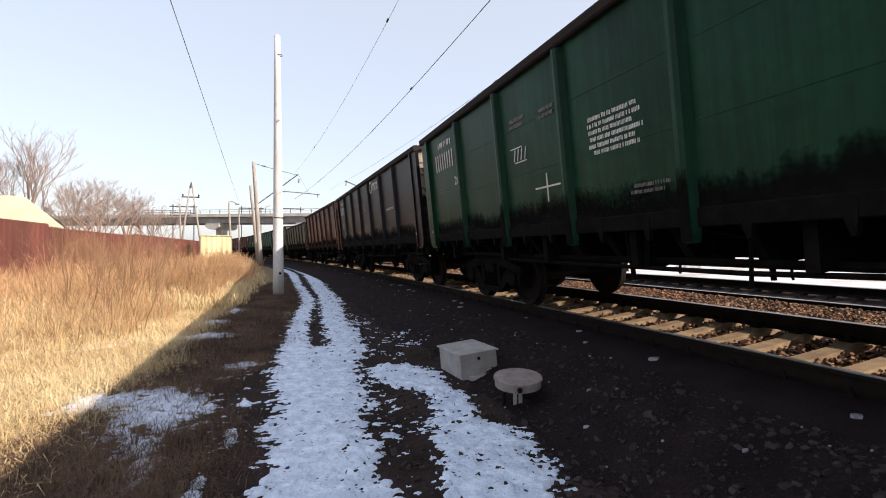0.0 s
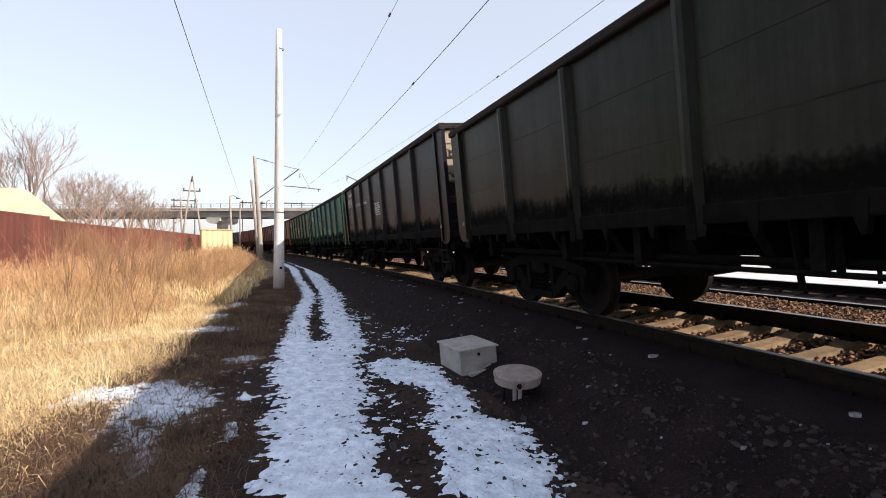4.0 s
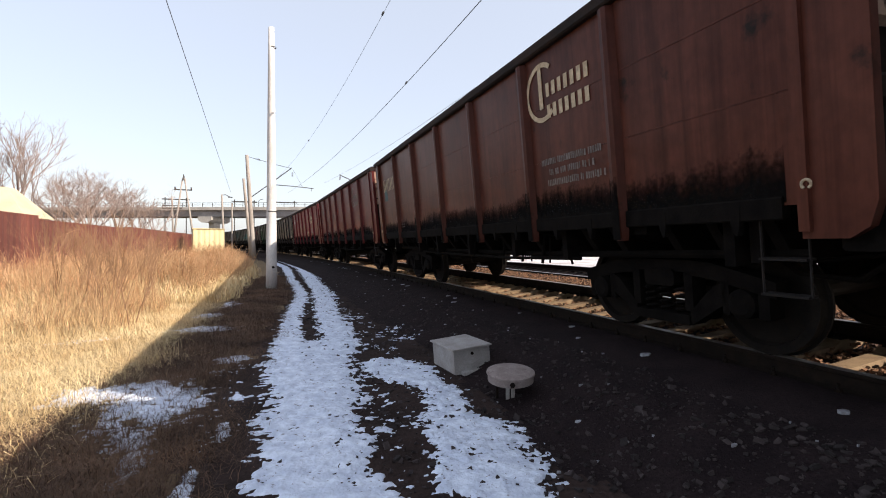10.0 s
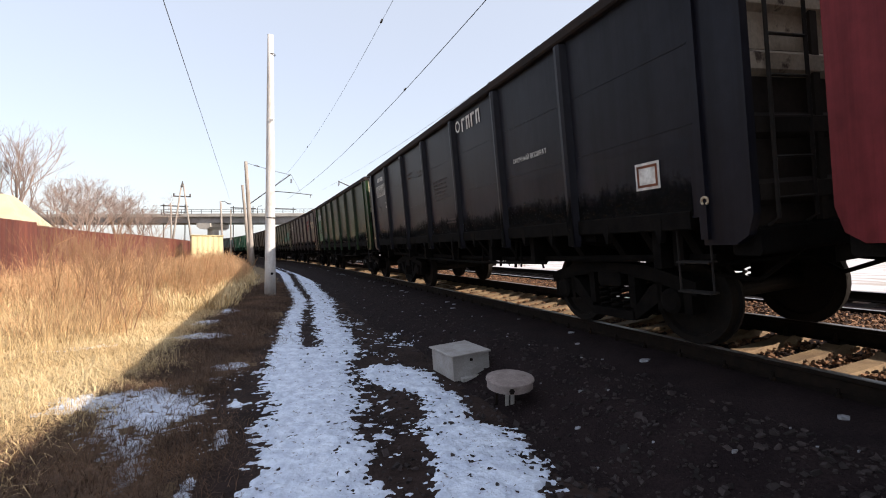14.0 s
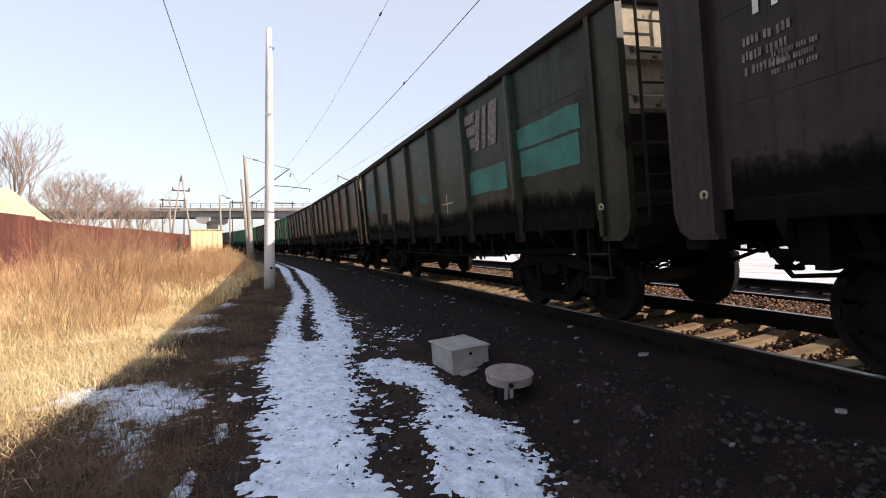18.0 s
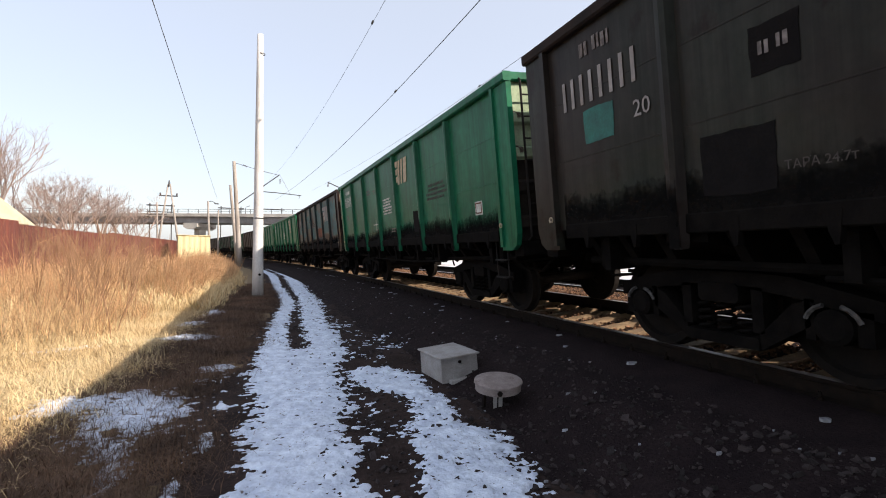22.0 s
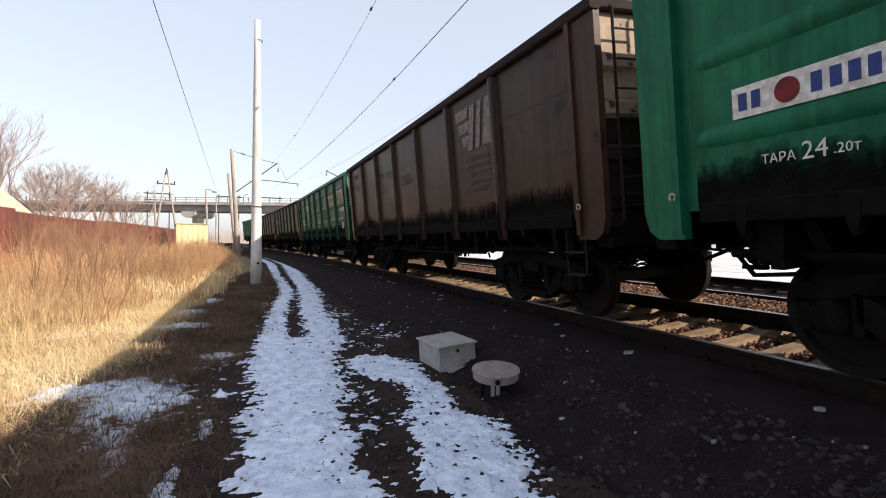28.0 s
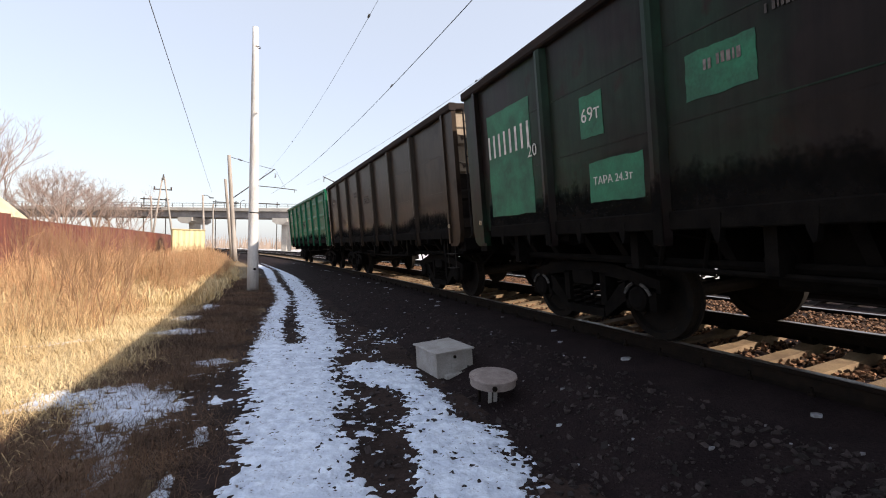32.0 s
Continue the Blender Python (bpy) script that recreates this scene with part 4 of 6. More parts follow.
# ---- markings ----
INK = {
    "white": WHITE_PAINT,
    "cream": material("cream_marking_paint", (0.62, 0.52, 0.36), (0.45, 0.36, 0.25), 12, 0.5, 0.7, bump=0.0),
    "worn": material("weathered_marking_paint", (0.24, 0.21, 0.20), (0.12, 0.10, 0.095), 14, 0.5, 0.7, bump=0.0),
    "dusty": material("dusty_white_paint", (0.40, 0.37, 0.36), (0.28, 0.25, 0.24), 5, 0.5, 0.75, bump=0.0),
    "faint": material("faded_marking_paint", (0.10, 0.085, 0.08), (0.05, 0.042, 0.04), 10, 0.5, 0.7, bump=0.0),
    "dark": material("dark_panel_paint", (0.008, 0.0072, 0.0075), (0.012, 0.0105, 0.0105), 6, 0.5, 0.85, bump=0.05, spec=0.06),
    "teal": material("teal_repaint", (0.012, 0.17, 0.14), (0.02, 0.11, 0.095), 3, 0.5, 0.6, bump=0.05),
    "green": material("green_repaint", (0.015, 0.17, 0.09), (0.02, 0.10, 0.06), 3, 0.45, 0.6, bump=0.05),
    "moss": material("moss_green_repaint", (0.035, 0.13, 0.06), (0.03, 0.09, 0.05), 3, 0.45, 0.6, bump=0.05),
    "sky": material("pale_blue_repaint", (0.028, 0.12, 0.125), (0.024, 0.085, 0.085), 2, 0.45, 0.6, bump=0.05, third=(0.09, 0.055, 0.04), third_scale=1.6, third_at=0.58),
    "blue": material("blue_repaint", (0.012, 0.07, 0.095), (0.012, 0.095, 0.08), 1.2, 0.5, 0.6, bump=0.05),
    "red": material("red_marking_paint", (0.20, 0.016, 0.02), (0.11, 0.012, 0.016), 6, 0.5, 0.7, bump=0.0),
    "orange": material("orange_rust_primer", (0.20, 0.062, 0.028), (0.10, 0.036, 0.02), 3, 0.5, 0.8, bump=0.1),
    "tag": material("orange_label", (0.50, 0.12, 0.015), (0.42, 0.10, 0.015), 5, 0.5, 0.6, bump=0.0),
    "navy": material("navy_lettering", (0.02, 0.045, 0.20), (0.02, 0.04, 0.16), 6, 0.4, 0.6, bump=0.0),
}
LAYER = {"dark": 0.0, "teal": 0.0, "green": 0.0, "moss": 0.0, "sky": 0.0, "blue": 0.0, "orange": 0.001}
FACE = -1.503


def plate(sh, y0, y1, z0, z1, slant=0.0, lift=0.0):
    """A thin painted field on the camera-side wall; y0 is its rear edge."""
    x = FACE - lift
    sh.prism([(y0, z0), (y1, z0 + slant), (y1, z1 + slant), (y0, z1)], 0, x, x - 0.002)


def field(w, ink, y0, y1, z0, z1, name="paint_patch"):
    """A repainted area with uneven, hand-brushed edges."""
    x, k = FACE - LAYER.get(ink, 0.003), 14
    j = 0.02 if ink != "orange" else 0.09
    pts = []
    for (ya, za), (yb, zb) in (((y0, z0), (y1, z0)), ((y1, z0), (y1, z1)), ((y1, z1), (y0, z1)), ((y0, z1), (y0, z0))):
        for i in range(k):
            y, z = ya + (yb - ya) * i / k, za + (zb - za) * i / k
            pts.append((y + j * noise.noise((y * 3, z * 3, 1)) + 0.5 * j * noise.noise((y * 11, z * 11, 4)), z + j * noise.noise((y * 3, z * 3, 7)) + 0.5 * j * noise.noise((y * 11, z * 11, 9))))
    sh = Shape().prism(pts, 0, x, x - 0.002)
    part(name, sh, INK[ink], w)


def rows_of(w, ink, y0, y1, z1, rows, h=0.05, name="caption", seed=0):
    """Unreadable small writing: broken bars, line by line."""
    rnd, sh = random.Random(seed + int(z1 * 100) + rows), Shape()
    for r in range(rows):
        z = z1 - r * h * 1.75
        y = y0 - rnd.uniform(0, 0.18) * (y0 - y1)
        end = y1 + rnd.uniform(0, 0.2) * (y0 - y1)
        while y > end:
            k = h * rnd.uniform(0.2, 0.42)
            g = h * rnd.uniform(-0.08, 0.08)
            plate(sh, y, y - k, z - h + g, z + g, 0, 0.006)
            y -= k + h * (0.2 if rnd.random() < 0.82 else 0.6)
    tagged(part(name, sh, INK[ink], w), kind="stuff")


def digits(w, y0, y1, z, h=0.34, ink="white", n=8):
    """The wagon's running number, as one bar a digit."""
    step = (y0 - y1) / n
    for k in range(n):
        sh = Shape()
        a = y0 - k * step
        plate(sh, a - step * 0.24, a - step * 0.56, z - h / 2, z + h / 2, 0, 0.006)
        part("number_bar", sh, INK[ink], w)


def words(w, text, y, z, h, ink="white"):
    """Readable lettering as flat mesh, reading towards the front of the wagon."""
    cu = bpy.data.curves.new("lettering", "FONT")
    cu.body, cu.size, cu.extrude, cu.resolution_u = text, h * 1.38, 0.001, 2
    tmp = bpy.data.objects.new("lettering", cu)
    scene.collection.objects.link(tmp)
    bpy.context.view_layer.update()
    me = bpy.data.meshes.new_from_object(tmp.evaluated_get(bpy.context.evaluated_depsgraph_get()))
    bpy.data.objects.remove(tmp)
    bpy.data.curves.remove(cu)
    m = Matrix(((0, 0, -1, FACE - 0.007), (-1, 0, 0, y), (0, 1, 0, z - h / 2), (0, 0, 0, 1)))
    part("lettering", me, INK[ink], w, m=m)


def cross(w, y, z, ink="white"):
    sh = Shape()
    plate(sh, y + 0.3, y - 0.3, z - 0.011, z + 0.011, 0, 0.006)
    plate(sh, y + 0.013, y - 0.013, z - 0.19, z + 0.17, 0, 0.0065)
    part("lifting_mark", sh, INK[ink], w)


def frame_mark(w, y, z, ink="white"):
    """A small slanted framed mark."""
    sh, x = Shape(), FACE - 0.006
    for za, zb in ((-0.11, -0.095), (0.095, 0.11)):
        sh.prism([(y + 0.17 + za * 0.5, z + za), (y - 0.17 + za * 0.5, z + za), (y - 0.17 + zb * 0.5, z + zb), (y + 0.17 + zb * 0.5, z + zb)], 0, x, x - 0.002)
    for d in (-0.16, -0.05, 0.05, 0.15):
        sh.prism([(y + d + 0.0, z - 0.08), (y + d - 0.022, z - 0.08), (y + d - 0.022 - 0.05, z + 0.08), (y + d - 0.05, z + 0.08)], 0, x, x - 0.002)
    part("framed_mark", sh, INK[ink], w)


def wing_logo(w, y0, z1, k=1.0, ink="white"):
    """Slanted bars behind three short stripes."""
    x, ob = FACE - 0.006, None
    for a, b in ((0.30, 0.52), (0.56, 0.74), (0.78, 1.10)):
        sh = Shape().prism([(y0 - k * (a + 0.08), z1 - 0.62 * k), (y0 - k * (b + 0.02), z1 - 0.62 * k), (y0 - k * (b + 0.16), z1), (y0 - k * (a + 0.22), z1)], 0, x, x - 0.003)
        if ob is None:
            ob = part("owner_emblem", sh, INK[ink], w, "slanted striped emblem")
        else:
            part("emblem_bar", sh, INK[ink], ob)
    for i in range(3):
        z = z1 - 0.2 * k * i
        sh = Shape().prism([(y0 - k * (0.02 + 0.1 * i), z - 0.15 * k), (y0 - k * 0.42, z - 0.15 * k), (y0 - k * 0.48, z), (y0 - k * (0.1 * i), z)], 0, x - 0.004, x - 0.006)
        part("emblem_stripe", sh, INK[ink], ob)


def ring_logo(w, y, z, r=0.36, ink="cream"):
    """A broken ring with an upright and two lines of bars."""
    x0, x1 = FACE - 0.006, FACE - 0.009
    turn = [0.9 + 4.5 * k / 24 for k in range(25)]
    rim = [(y - r * math.cos(a), z + r * math.sin(a)) for a in turn] + [(y - 0.84 * r * math.cos(a), z + 0.84 * r * math.sin(a)) for a in reversed(turn)]
    ob = part("owner_emblem", Shape().prism(rim, 0, x0, x1), INK[ink], w, "broken ring emblem with bars")
    up = Shape()
    plate(up, y + 0.06, y - 0.02, z - 0.2, z + 0.34, 0, 0.006)
    part("emblem_bar", up, INK[ink], ob)
    for zz in (z + 0.0, z - 0.26):
        for i in range(7):
            bar = Shape()
            plate(bar, y - 0.1 - 0.125 * i, y - 0.17 - 0.125 * i, zz - 0.08, zz + 0.08, 0, 0.006)
            part("emblem_bar", bar, INK[ink], ob)


def big_letters(w, y0, z, h, n, ink, gap=0.3):
    """Company lettering as plain upright bars."""
    step = gap
    for k in range(n):
        sh = Shape()
        a = y0 - k * step
        plate(sh, a, a - step * 0.24, z - h / 2, z + h / 2, 0, 0.006)
        plate(sh, a - step * 0.24, a - step * 0.7, z + h * 0.3, z + h / 2, 0, 0.006)
        if k % 2:
            plate(sh, a - step * 0.5, a - step * 0.7, z - h / 2, z + h * 0.3, 0, 0.0065)
        part("letter_bar", sh, INK[ink], w)


def label_tag(w, y, z, ink="tag", size=0.3):
    sh = Shape()
    plate(sh, y + size / 2, y - size / 2, z - size * 0.42, z + size * 0.42, 0, 0.005)
    part("label_plate", sh, INK["white" if ink != "tag" else "tag"], w)
    if ink != "tag":
        sh = Shape()
        for a, b, c, d in ((0.42, -0.42, 0.26, 0.34), (0.42, -0.42, -0.34, -0.26), (0.42, 0.34, -0.34, 0.34), (-0.34, -0.42, -0.34, 0.34)):
            plate(sh, y + size * a, y + size * b, z + size * c, z + size * d, 0, 0.009)
        part("label_border", sh, INK["orange"], w)


def sticker(w, y0, y1, z, h=0.3):
    """White builder's plate with blue bars and a red disc."""
    sh = Shape()
    plate(sh, y0, y1, z - h / 2, z + h / 2, 0, 0.006)
    ob = part("builder_plate", sh, INK["white"], w, "white plate with blue bars and a red disc")
    k = y0 - y1
    for a in (0.05, 0.15, 0.55, 0.66, 0.76, 0.86):
        sh = Shape()
        plate(sh, y0 - k * a, y0 - k * (a + 0.065), z - h * 0.28, z + h * 0.28, 0, 0.010)
        part("blue_bar", sh, INK["navy"], ob)
    sh = Shape().lathe([(0.0, 0.0), (0.0, h * 0.38), (-0.003, h * 0.38), (-0.003, 0.0)], 0, 24, (FACE - 0.011, y0 - k * 0.40, z))
    part("red_disc", sh, INK["red"], ob)


RINGS = {}


def tow_ring(w):
    for end in (-1, 1):
        if end not in RINGS:
            pts = [(-1.585, end * (BODY - 0.37) + 0.03 * math.cos(a), 1.43 + 0.03 * math.sin(a)) for a in (k * math.pi / 6 for k in range(-2, 9))]
            RINGS[end] = Shape().tube(pts, 0.010, 6).mesh("lashing_ring")
        part("lashing_ring", RINGS[end], INK["cream"], w, "white painted ring")


def standard(i, w, ink="white", number=True, caps=True):
    if number:
        digits(w, 5.72, 4.62, 2.82, 0.33, ink)
        rows_of(w, ink, 5.5, 4.75, 3.2, 1, 0.11, "owner_caption", i)
    if caps:
        words(w, "20", 4.68, 2.36, 0.17, ink)
        rows_of(w, "worn", 5.6, 5.25, 2.35, 3, 0.034, seed=i)
        clear = i in (0, 1, 4, 6, 17, 19)
        if i in (7, 9, 10):
            return
        rows_of(w, "worn" if clear else "faint", 2.28, 1.82, 2.88, 2, 0.05, seed=i + 3)
        rows_of(w, "worn" if clear else "faint", 1.48, 1.07, 2.82, 2, 0.045, seed=i + 4)
        if i != 1:
            rows_of(w, "white" if clear else "faint", 0.5, -0.4, 2.45, 6, 0.042, seed=i + 5)
        rows_of(w, "worn" if clear else "faint", -0.13, -0.72, 1.65, 2, 0.034, seed=i + 7)


def mark_train():
    for i, w in TRAIN.items():
        if i >= 0:
            tow_ring(w)
        worn = "worn" if i in (3, 7, 8, 9, 14, 15, 21, 24) else "white"
        if i in (0, 1, 4, 5, 6, 7, 9, 10, 11, 13, 17, 19, 25):
            standard(i, w, worn)
        if i in (0, 5, 17, 19, 14, 10):
            cross(w, -1.52 if i in (5, 19, 14, 10) else 1.36, 1.83, "white" if i != 14 else "cream")
        if i in (0, 5, 6, 10, 19):
            frame_mark(w, 2.05, 2.36, "cream" if i == 10 else "white")
        if i in (5, 7, 9, 10, 14, 16, 17, 20):
            y = {5: 2.95, 17: -2.0, 14: 3.9, 16: 4.05, 20: 3.7}.get(i, 3.1)
            field(w, "dark", y, y - 0.6, 1.48, 1.95, "dark_patch")
    t = TRAIN
    sh = Shape().lathe([(0.0, 0.15), (0.0, 0.21), (-0.003, 0.21), (-0.003, 0.15)], 0, 24, (FACE - 0.006, -1.19, 3.16))
    part("owner_emblem", sh, INK["white"], t[1], "white ring emblem")
    big_letters(t[1], -1.5, 3.14, 0.24, 4, "white", 0.185)
    rows_of(t[1], "worn", 0.36, -0.24, 2.9, 7, 0.038)
    rows_of(t[1], "worn", 0.65, -0.56, 2.34, 2, 0.055)
    words(t[1], "СРОЧНЫЙ ВОЗВРАТ", -3.03, 2.26, 0.062)
    rows_of(t[1], "faint", -3.73, -4.13, 1.62, 2, 0.034)
    ring_logo(t[2], -3.05, 2.58, 0.31, "worn")
    digits(t[2], 5.9, 4.65, 2.73, 0.33, "worn")
    words(t[4], "75.0т", 3.9, 2.65, 0.12)
    words(t[4], "92 м³", 3.45, 2.65, 0.15)
    words(t[4], "120 км/ч", 2.45, 2.62, 0.13)
    field(t[5], "blue", 3.75, 2.8, 1.7, 2.5, "blue_patch")
    field(t[5], "blue", -1.1, -1.65, 1.85, 2.15, "blue_patch")
    rows_of(t[5], "worn", -4.93, -5.58, 2.5, 3, 0.085)
    rows_of(t[5], "worn", 4.1, 3.8, 1.59, 2, 0.04)
    ring_logo(t[8], -3.02, 2.92, 0.36, "cream")
    ring_logo(t[9], -3.1, 2.84, 0.38, "worn")
    ring_logo(t[10], -3.05, 2.74, 0.36, "cream")
    rows_of(t[8], "worn", -2.87, -4.13, 2.1, 3, 0.075)
    rows_of(t[10], "dusty", -2.9, -3.7, 2.08, 4, 0.05)
    digits(t[8], 5.76, 4.52, 2.73, 0.34, "cream")
    words(t[8], "20", 4.68, 2.37, 0.18, "worn")
    field(t[8], "blue", 5.72, 5.38, 2.3, 2.62, "blue_patch")
    rows_of(t[8], "faint", 4.08, 3.8, 1.58, 2, 0.035)
    for i in (6, 10):
        words(t[i], "75.0т", 3.5, 2.75, 0.12, "white" if i == 6 else "cream")
        words(t[i], "94 м³", 3.0, 2.75, 0.13, "white" if i == 6 else "cream")
    words(t[10], "120 км/ч", 3.3, 2.45, 0.12, "cream")
    sh = Shape().lathe([(0.0, 0.07), (0.0, 0.1), (-0.003, 0.1), (-0.003, 0.07)], 0, 20, (FACE - 0.006, -1.1, 3.22))
    part("owner_emblem", sh, INK["white"], t[11], "small white ring emblem")
    big_letters(t[11], -1.28, 3.2, 0.22, 4, "white", 0.2)
    words(t[11], "СРОЧНЫЙ ВОЗВРАТ", -2.97, 2.28, 0.062, "white")
    label_tag(t[11], -5.47, 1.72, "white", 0.3)
    field(t[12], "moss", 5.85, 4.6, 1.6, 2.72, "moss_patch")
    digits(t[12], 5.8, 4.62, 2.86, 0.34)
    words(t[12], "20", 4.95, 2.42, 0.18, "faint")
    rows_of(t[12], "faint", 5.7, 4.8, 2.2, 2, 0.07)
    x, ob = FACE - 0.006, None
    for ya, yb, za, zb in ((-2.98, -3.75, 2.78, 2.95), (-2.88, -3.62, 2.55, 2.68), (-2.95, -3.4, 2.36, 2.47), (-2.72, -2.9, 2.28, 2.9)):
        lean = 0.34 * (zb - za)
        sh = Shape().prism([(ya, za), (yb, za + 0.06), (yb - lean, zb + 0.06), (ya - lean, zb)], 0, x, x - 0.003)
        x -= 0.0006
        if ob is None:
            ob = part("owner_emblem", sh, INK["red"], t[13], "faded red slanted emblem")
        else:
            part("emblem_bar", sh, INK["red"], ob)
    sh = Shape().lathe([(0.0, 0.15), (0.0, 0.21), (-0.003, 0.21), (-0.003, 0.15)], 0, 24, (FACE - 0.006, -4.66, 2.66))
    ob = part("owner_emblem", sh, INK["cream"], t[13], "cream ring with an upright bar")
    sh = Shape()
    plate(sh, -4.63, -4.69, 2.36, 2.92, 0, 0.010)
    part("emblem_bar", sh, INK["cream"], ob)
    big_letters(t[13], -5.05, 2.62, 0.42, 2, "cream", 0.4)
    cross(t[9], 1.27, 1.76, "worn")
    frame_mark(t[9], 1.92, 2.35, "worn")
    rows_of(t[13], "worn", 5.8, 5.42, 2.52, 3, 0.06, seed=2)
    rows_of(t[13], "worn", 0.5, -0.36, 2.6, 5, 0.045, seed=9)
    field(t[14], "teal", -2.66, -4.0, 1.87, 2.26, "teal_patch")
    field(t[14], "teal", -4.42, -5.75, 1.95, 2.3, "teal_patch")
    field(t[14], "teal", -4.36, -5.8, 2.34, 2.62, "teal_patch")
    wing_logo(t[14], -2.62, 3.2, 1.02, "worn")
    field(t[14], "blue", 5.88, 4.72, 2.1, 2.98, "teal_patch")
    field(t[14], "blue", 3.5, 2.8, 2.3, 2.8, "teal_patch")
    field(t[14], "blue", 0.2, -0.4, 1.95, 2.15, "teal_patch")
    digits(t[14], 5.86, 4.78, 2.85, 0.3, "worn")
    words(t[14], "20", 4.72, 2.48, 0.15, "worn")
    for i in (15, 16, 18, 20, 21, 22, 23, 24):
        ink = "worn" if i in (15, 21, 24) else "dusty" if i in (16, 18) else "white"
        if i in (20, 22):
            digits(t[i], 4.14, 2.9, 2.82, 0.31, ink)
            words(t[i], "20", 3.5, 2.33, 0.18, ink)
            rows_of(t[i], ink, 5.5, 4.7, 3.15, 1, 0.12, "owner_caption", i)
            sticker(t[i], 5.6, 4.6, 2.06, 0.22)
        else:
            digits(t[i], 5.85, 4.62, 2.78 if i != 23 else 2.5, 0.32, ink)
            words(t[i], "20", 4.75, 2.38 if i != 23 else 2.28, 0.16, ink)
        rows_of(t[i], "faint", 0.5, -0.4, 2.55, 4, 0.034, seed=i)
        rows_of(t[i], "faint", 1.7, 1.2, 2.8, 2, 0.06, seed=i + 2)
    for y0, y1, z0, z1 in ((-1.34, -2.0, 2.3, 2.5), (-1.8, -2.55, 2.12, 2.34), (-1.68, -1.95, 2.72, 3.1), (-2.68, -3.02, 2.25, 2.75), (-2.45, -2.7, 2.2, 2.4)):
        field(t[15], "orange", y0, y1, z0, z1, "rust_patch")
    wing_logo(t[16], -2.62, 3.33, 1.05, "dusty")
    field(t[16], "teal", -1.1, -2.1, 2.3, 2.85, "teal_patch")
    field(t[16], "teal", 5.48, 5.02, 2.2, 2.55, "teal_patch")
    field(t[16], "dark", 3.6, 3.25, 2.28, 2.62, "dark_patch")
    rows_of(t[16], "worn", 3.55, 3.3, 2.5, 1, 0.09)
    rows_of(t[16], "worn", 5.6, 4.85, 3.25, 1, 0.14, "owner_caption", 4)
    words(t[16], "ТАРА 24.7т", 3.4, 1.63, 0.062, "faint")
    wing_logo(t[17], -0.72, 3.22, 0.9, "cream")
    label_tag(t[17], -5.32, 1.75, "red", 0.26)
    rows_of(t[17], "faint", -2.9, -4.1, 2.4, 4, 0.05)
    wing_logo(t[18], -2.68, 3.1, 1.08, "dusty")
    for y0, y1, z0, z1 in ((-1.0, -2.5, 2.2, 3.1), (-2.75, -4.3, 1.9, 3.3), (-4.55, -5.8, 1.75, 3.2), (5.85, 4.55, 2.1, 2.7), (4.3, 2.8, 1.9, 2.5), (2.5, 1.1, 2.3, 3.0), (0.7, -0.2, 1.7, 2.3)):
        field(t[18], "sky", y0, y1, z0, z1, "pale_blue_patch")
    field(t[18], "orange", -1.0, -2.5, 1.75, 2.2, "rust_patch")
    wing_logo(t[19], -2.8, 3.25, 1.15, "cream")
    rows_of(t[19], "cream", -3.0, -4.0, 2.5, 1, 0.12)
    words(t[20], "ТАРА", 5.4, 1.63, 0.065)
    words(t[20], "24", 5.13, 1.65, 0.12)
    words(t[20], ".20т", 4.94, 1.63, 0.065)
    words(t[20], "69т", 1.85, 2.85, 0.12)
    rows_of(t[20], "white", 0.9, 0.4, 1.75, 2, 0.06)
    wing_logo(t[21], -2.9, 3.2, 1.1, "worn")
    rows_of(t[21], "faint", -3.1, -4.1, 2.4, 5, 0.07)
    frame_mark(t[21], 2.1, 2.4, "orange")
    rows_of(t[21], "orange", 2.42, 1.95, 2.85, 2, 0.06)
    rows_of(t[21], "orange", 5.7, 4.9, 3.2, 1, 0.13, "owner_caption", 6)
    cross(t[21], 1.42, 1.84, "faint")
    rows_of(t[22], "faint", -0.95, -2.3, 2.4, 6, 0.04)
    big_letters(t[22], -2.62, 2.72, 0.42, 5, "cream", 0.26)
    big_letters(t[22], -4.6, 2.78, 0.5, 5, "cream", 0.27)
    rows_of(t[22], "white", -5.0, -5.75, 2.32, 1, 0.13)
    label_tag(t[22], -5.35, 1.68, "red", 0.34)
    for y0, y1, z0, z1 in ((5.84, 4.66, 1.5, 2.96), (3.66, 3.3, 2.2, 2.64), (3.56, 2.8, 1.52, 1.94), (2.3, 1.7, 2.22, 2.58), (0.6, -0.3, 1.7, 2.1)):
        field(t[23], "green", y0, y1, z0, z1, "green_patch")
    words(t[23], "69т", 3.64, 2.44, 0.15)
    words(t[23], "ТАРА 24.3т", 3.5, 1.74, 0.08)
    rows_of(t[23], "worn", 2.15, 1.8, 2.5, 1, 0.08)
    label_tag(t[23], -5.6, 1.61, "tag", 0.28)


mark_train()


# ---- line-side things ----
def tapered_pole(name, s_xy, h, r0, r1, lean=(0, 0), label="", group="", z=-0.3):
    x, y = s_xy
    ob = empty(name, Matrix.Translation((x, y, 0)), label, "pole", group)
    part("shaft", Shape().tube([(lean[0] * k / 6, lean[1] * k / 6, z + (h - z) * k / 6) for k in range(7)], r0, 20, r1), POLE, ob, smooth=True)
    return ob


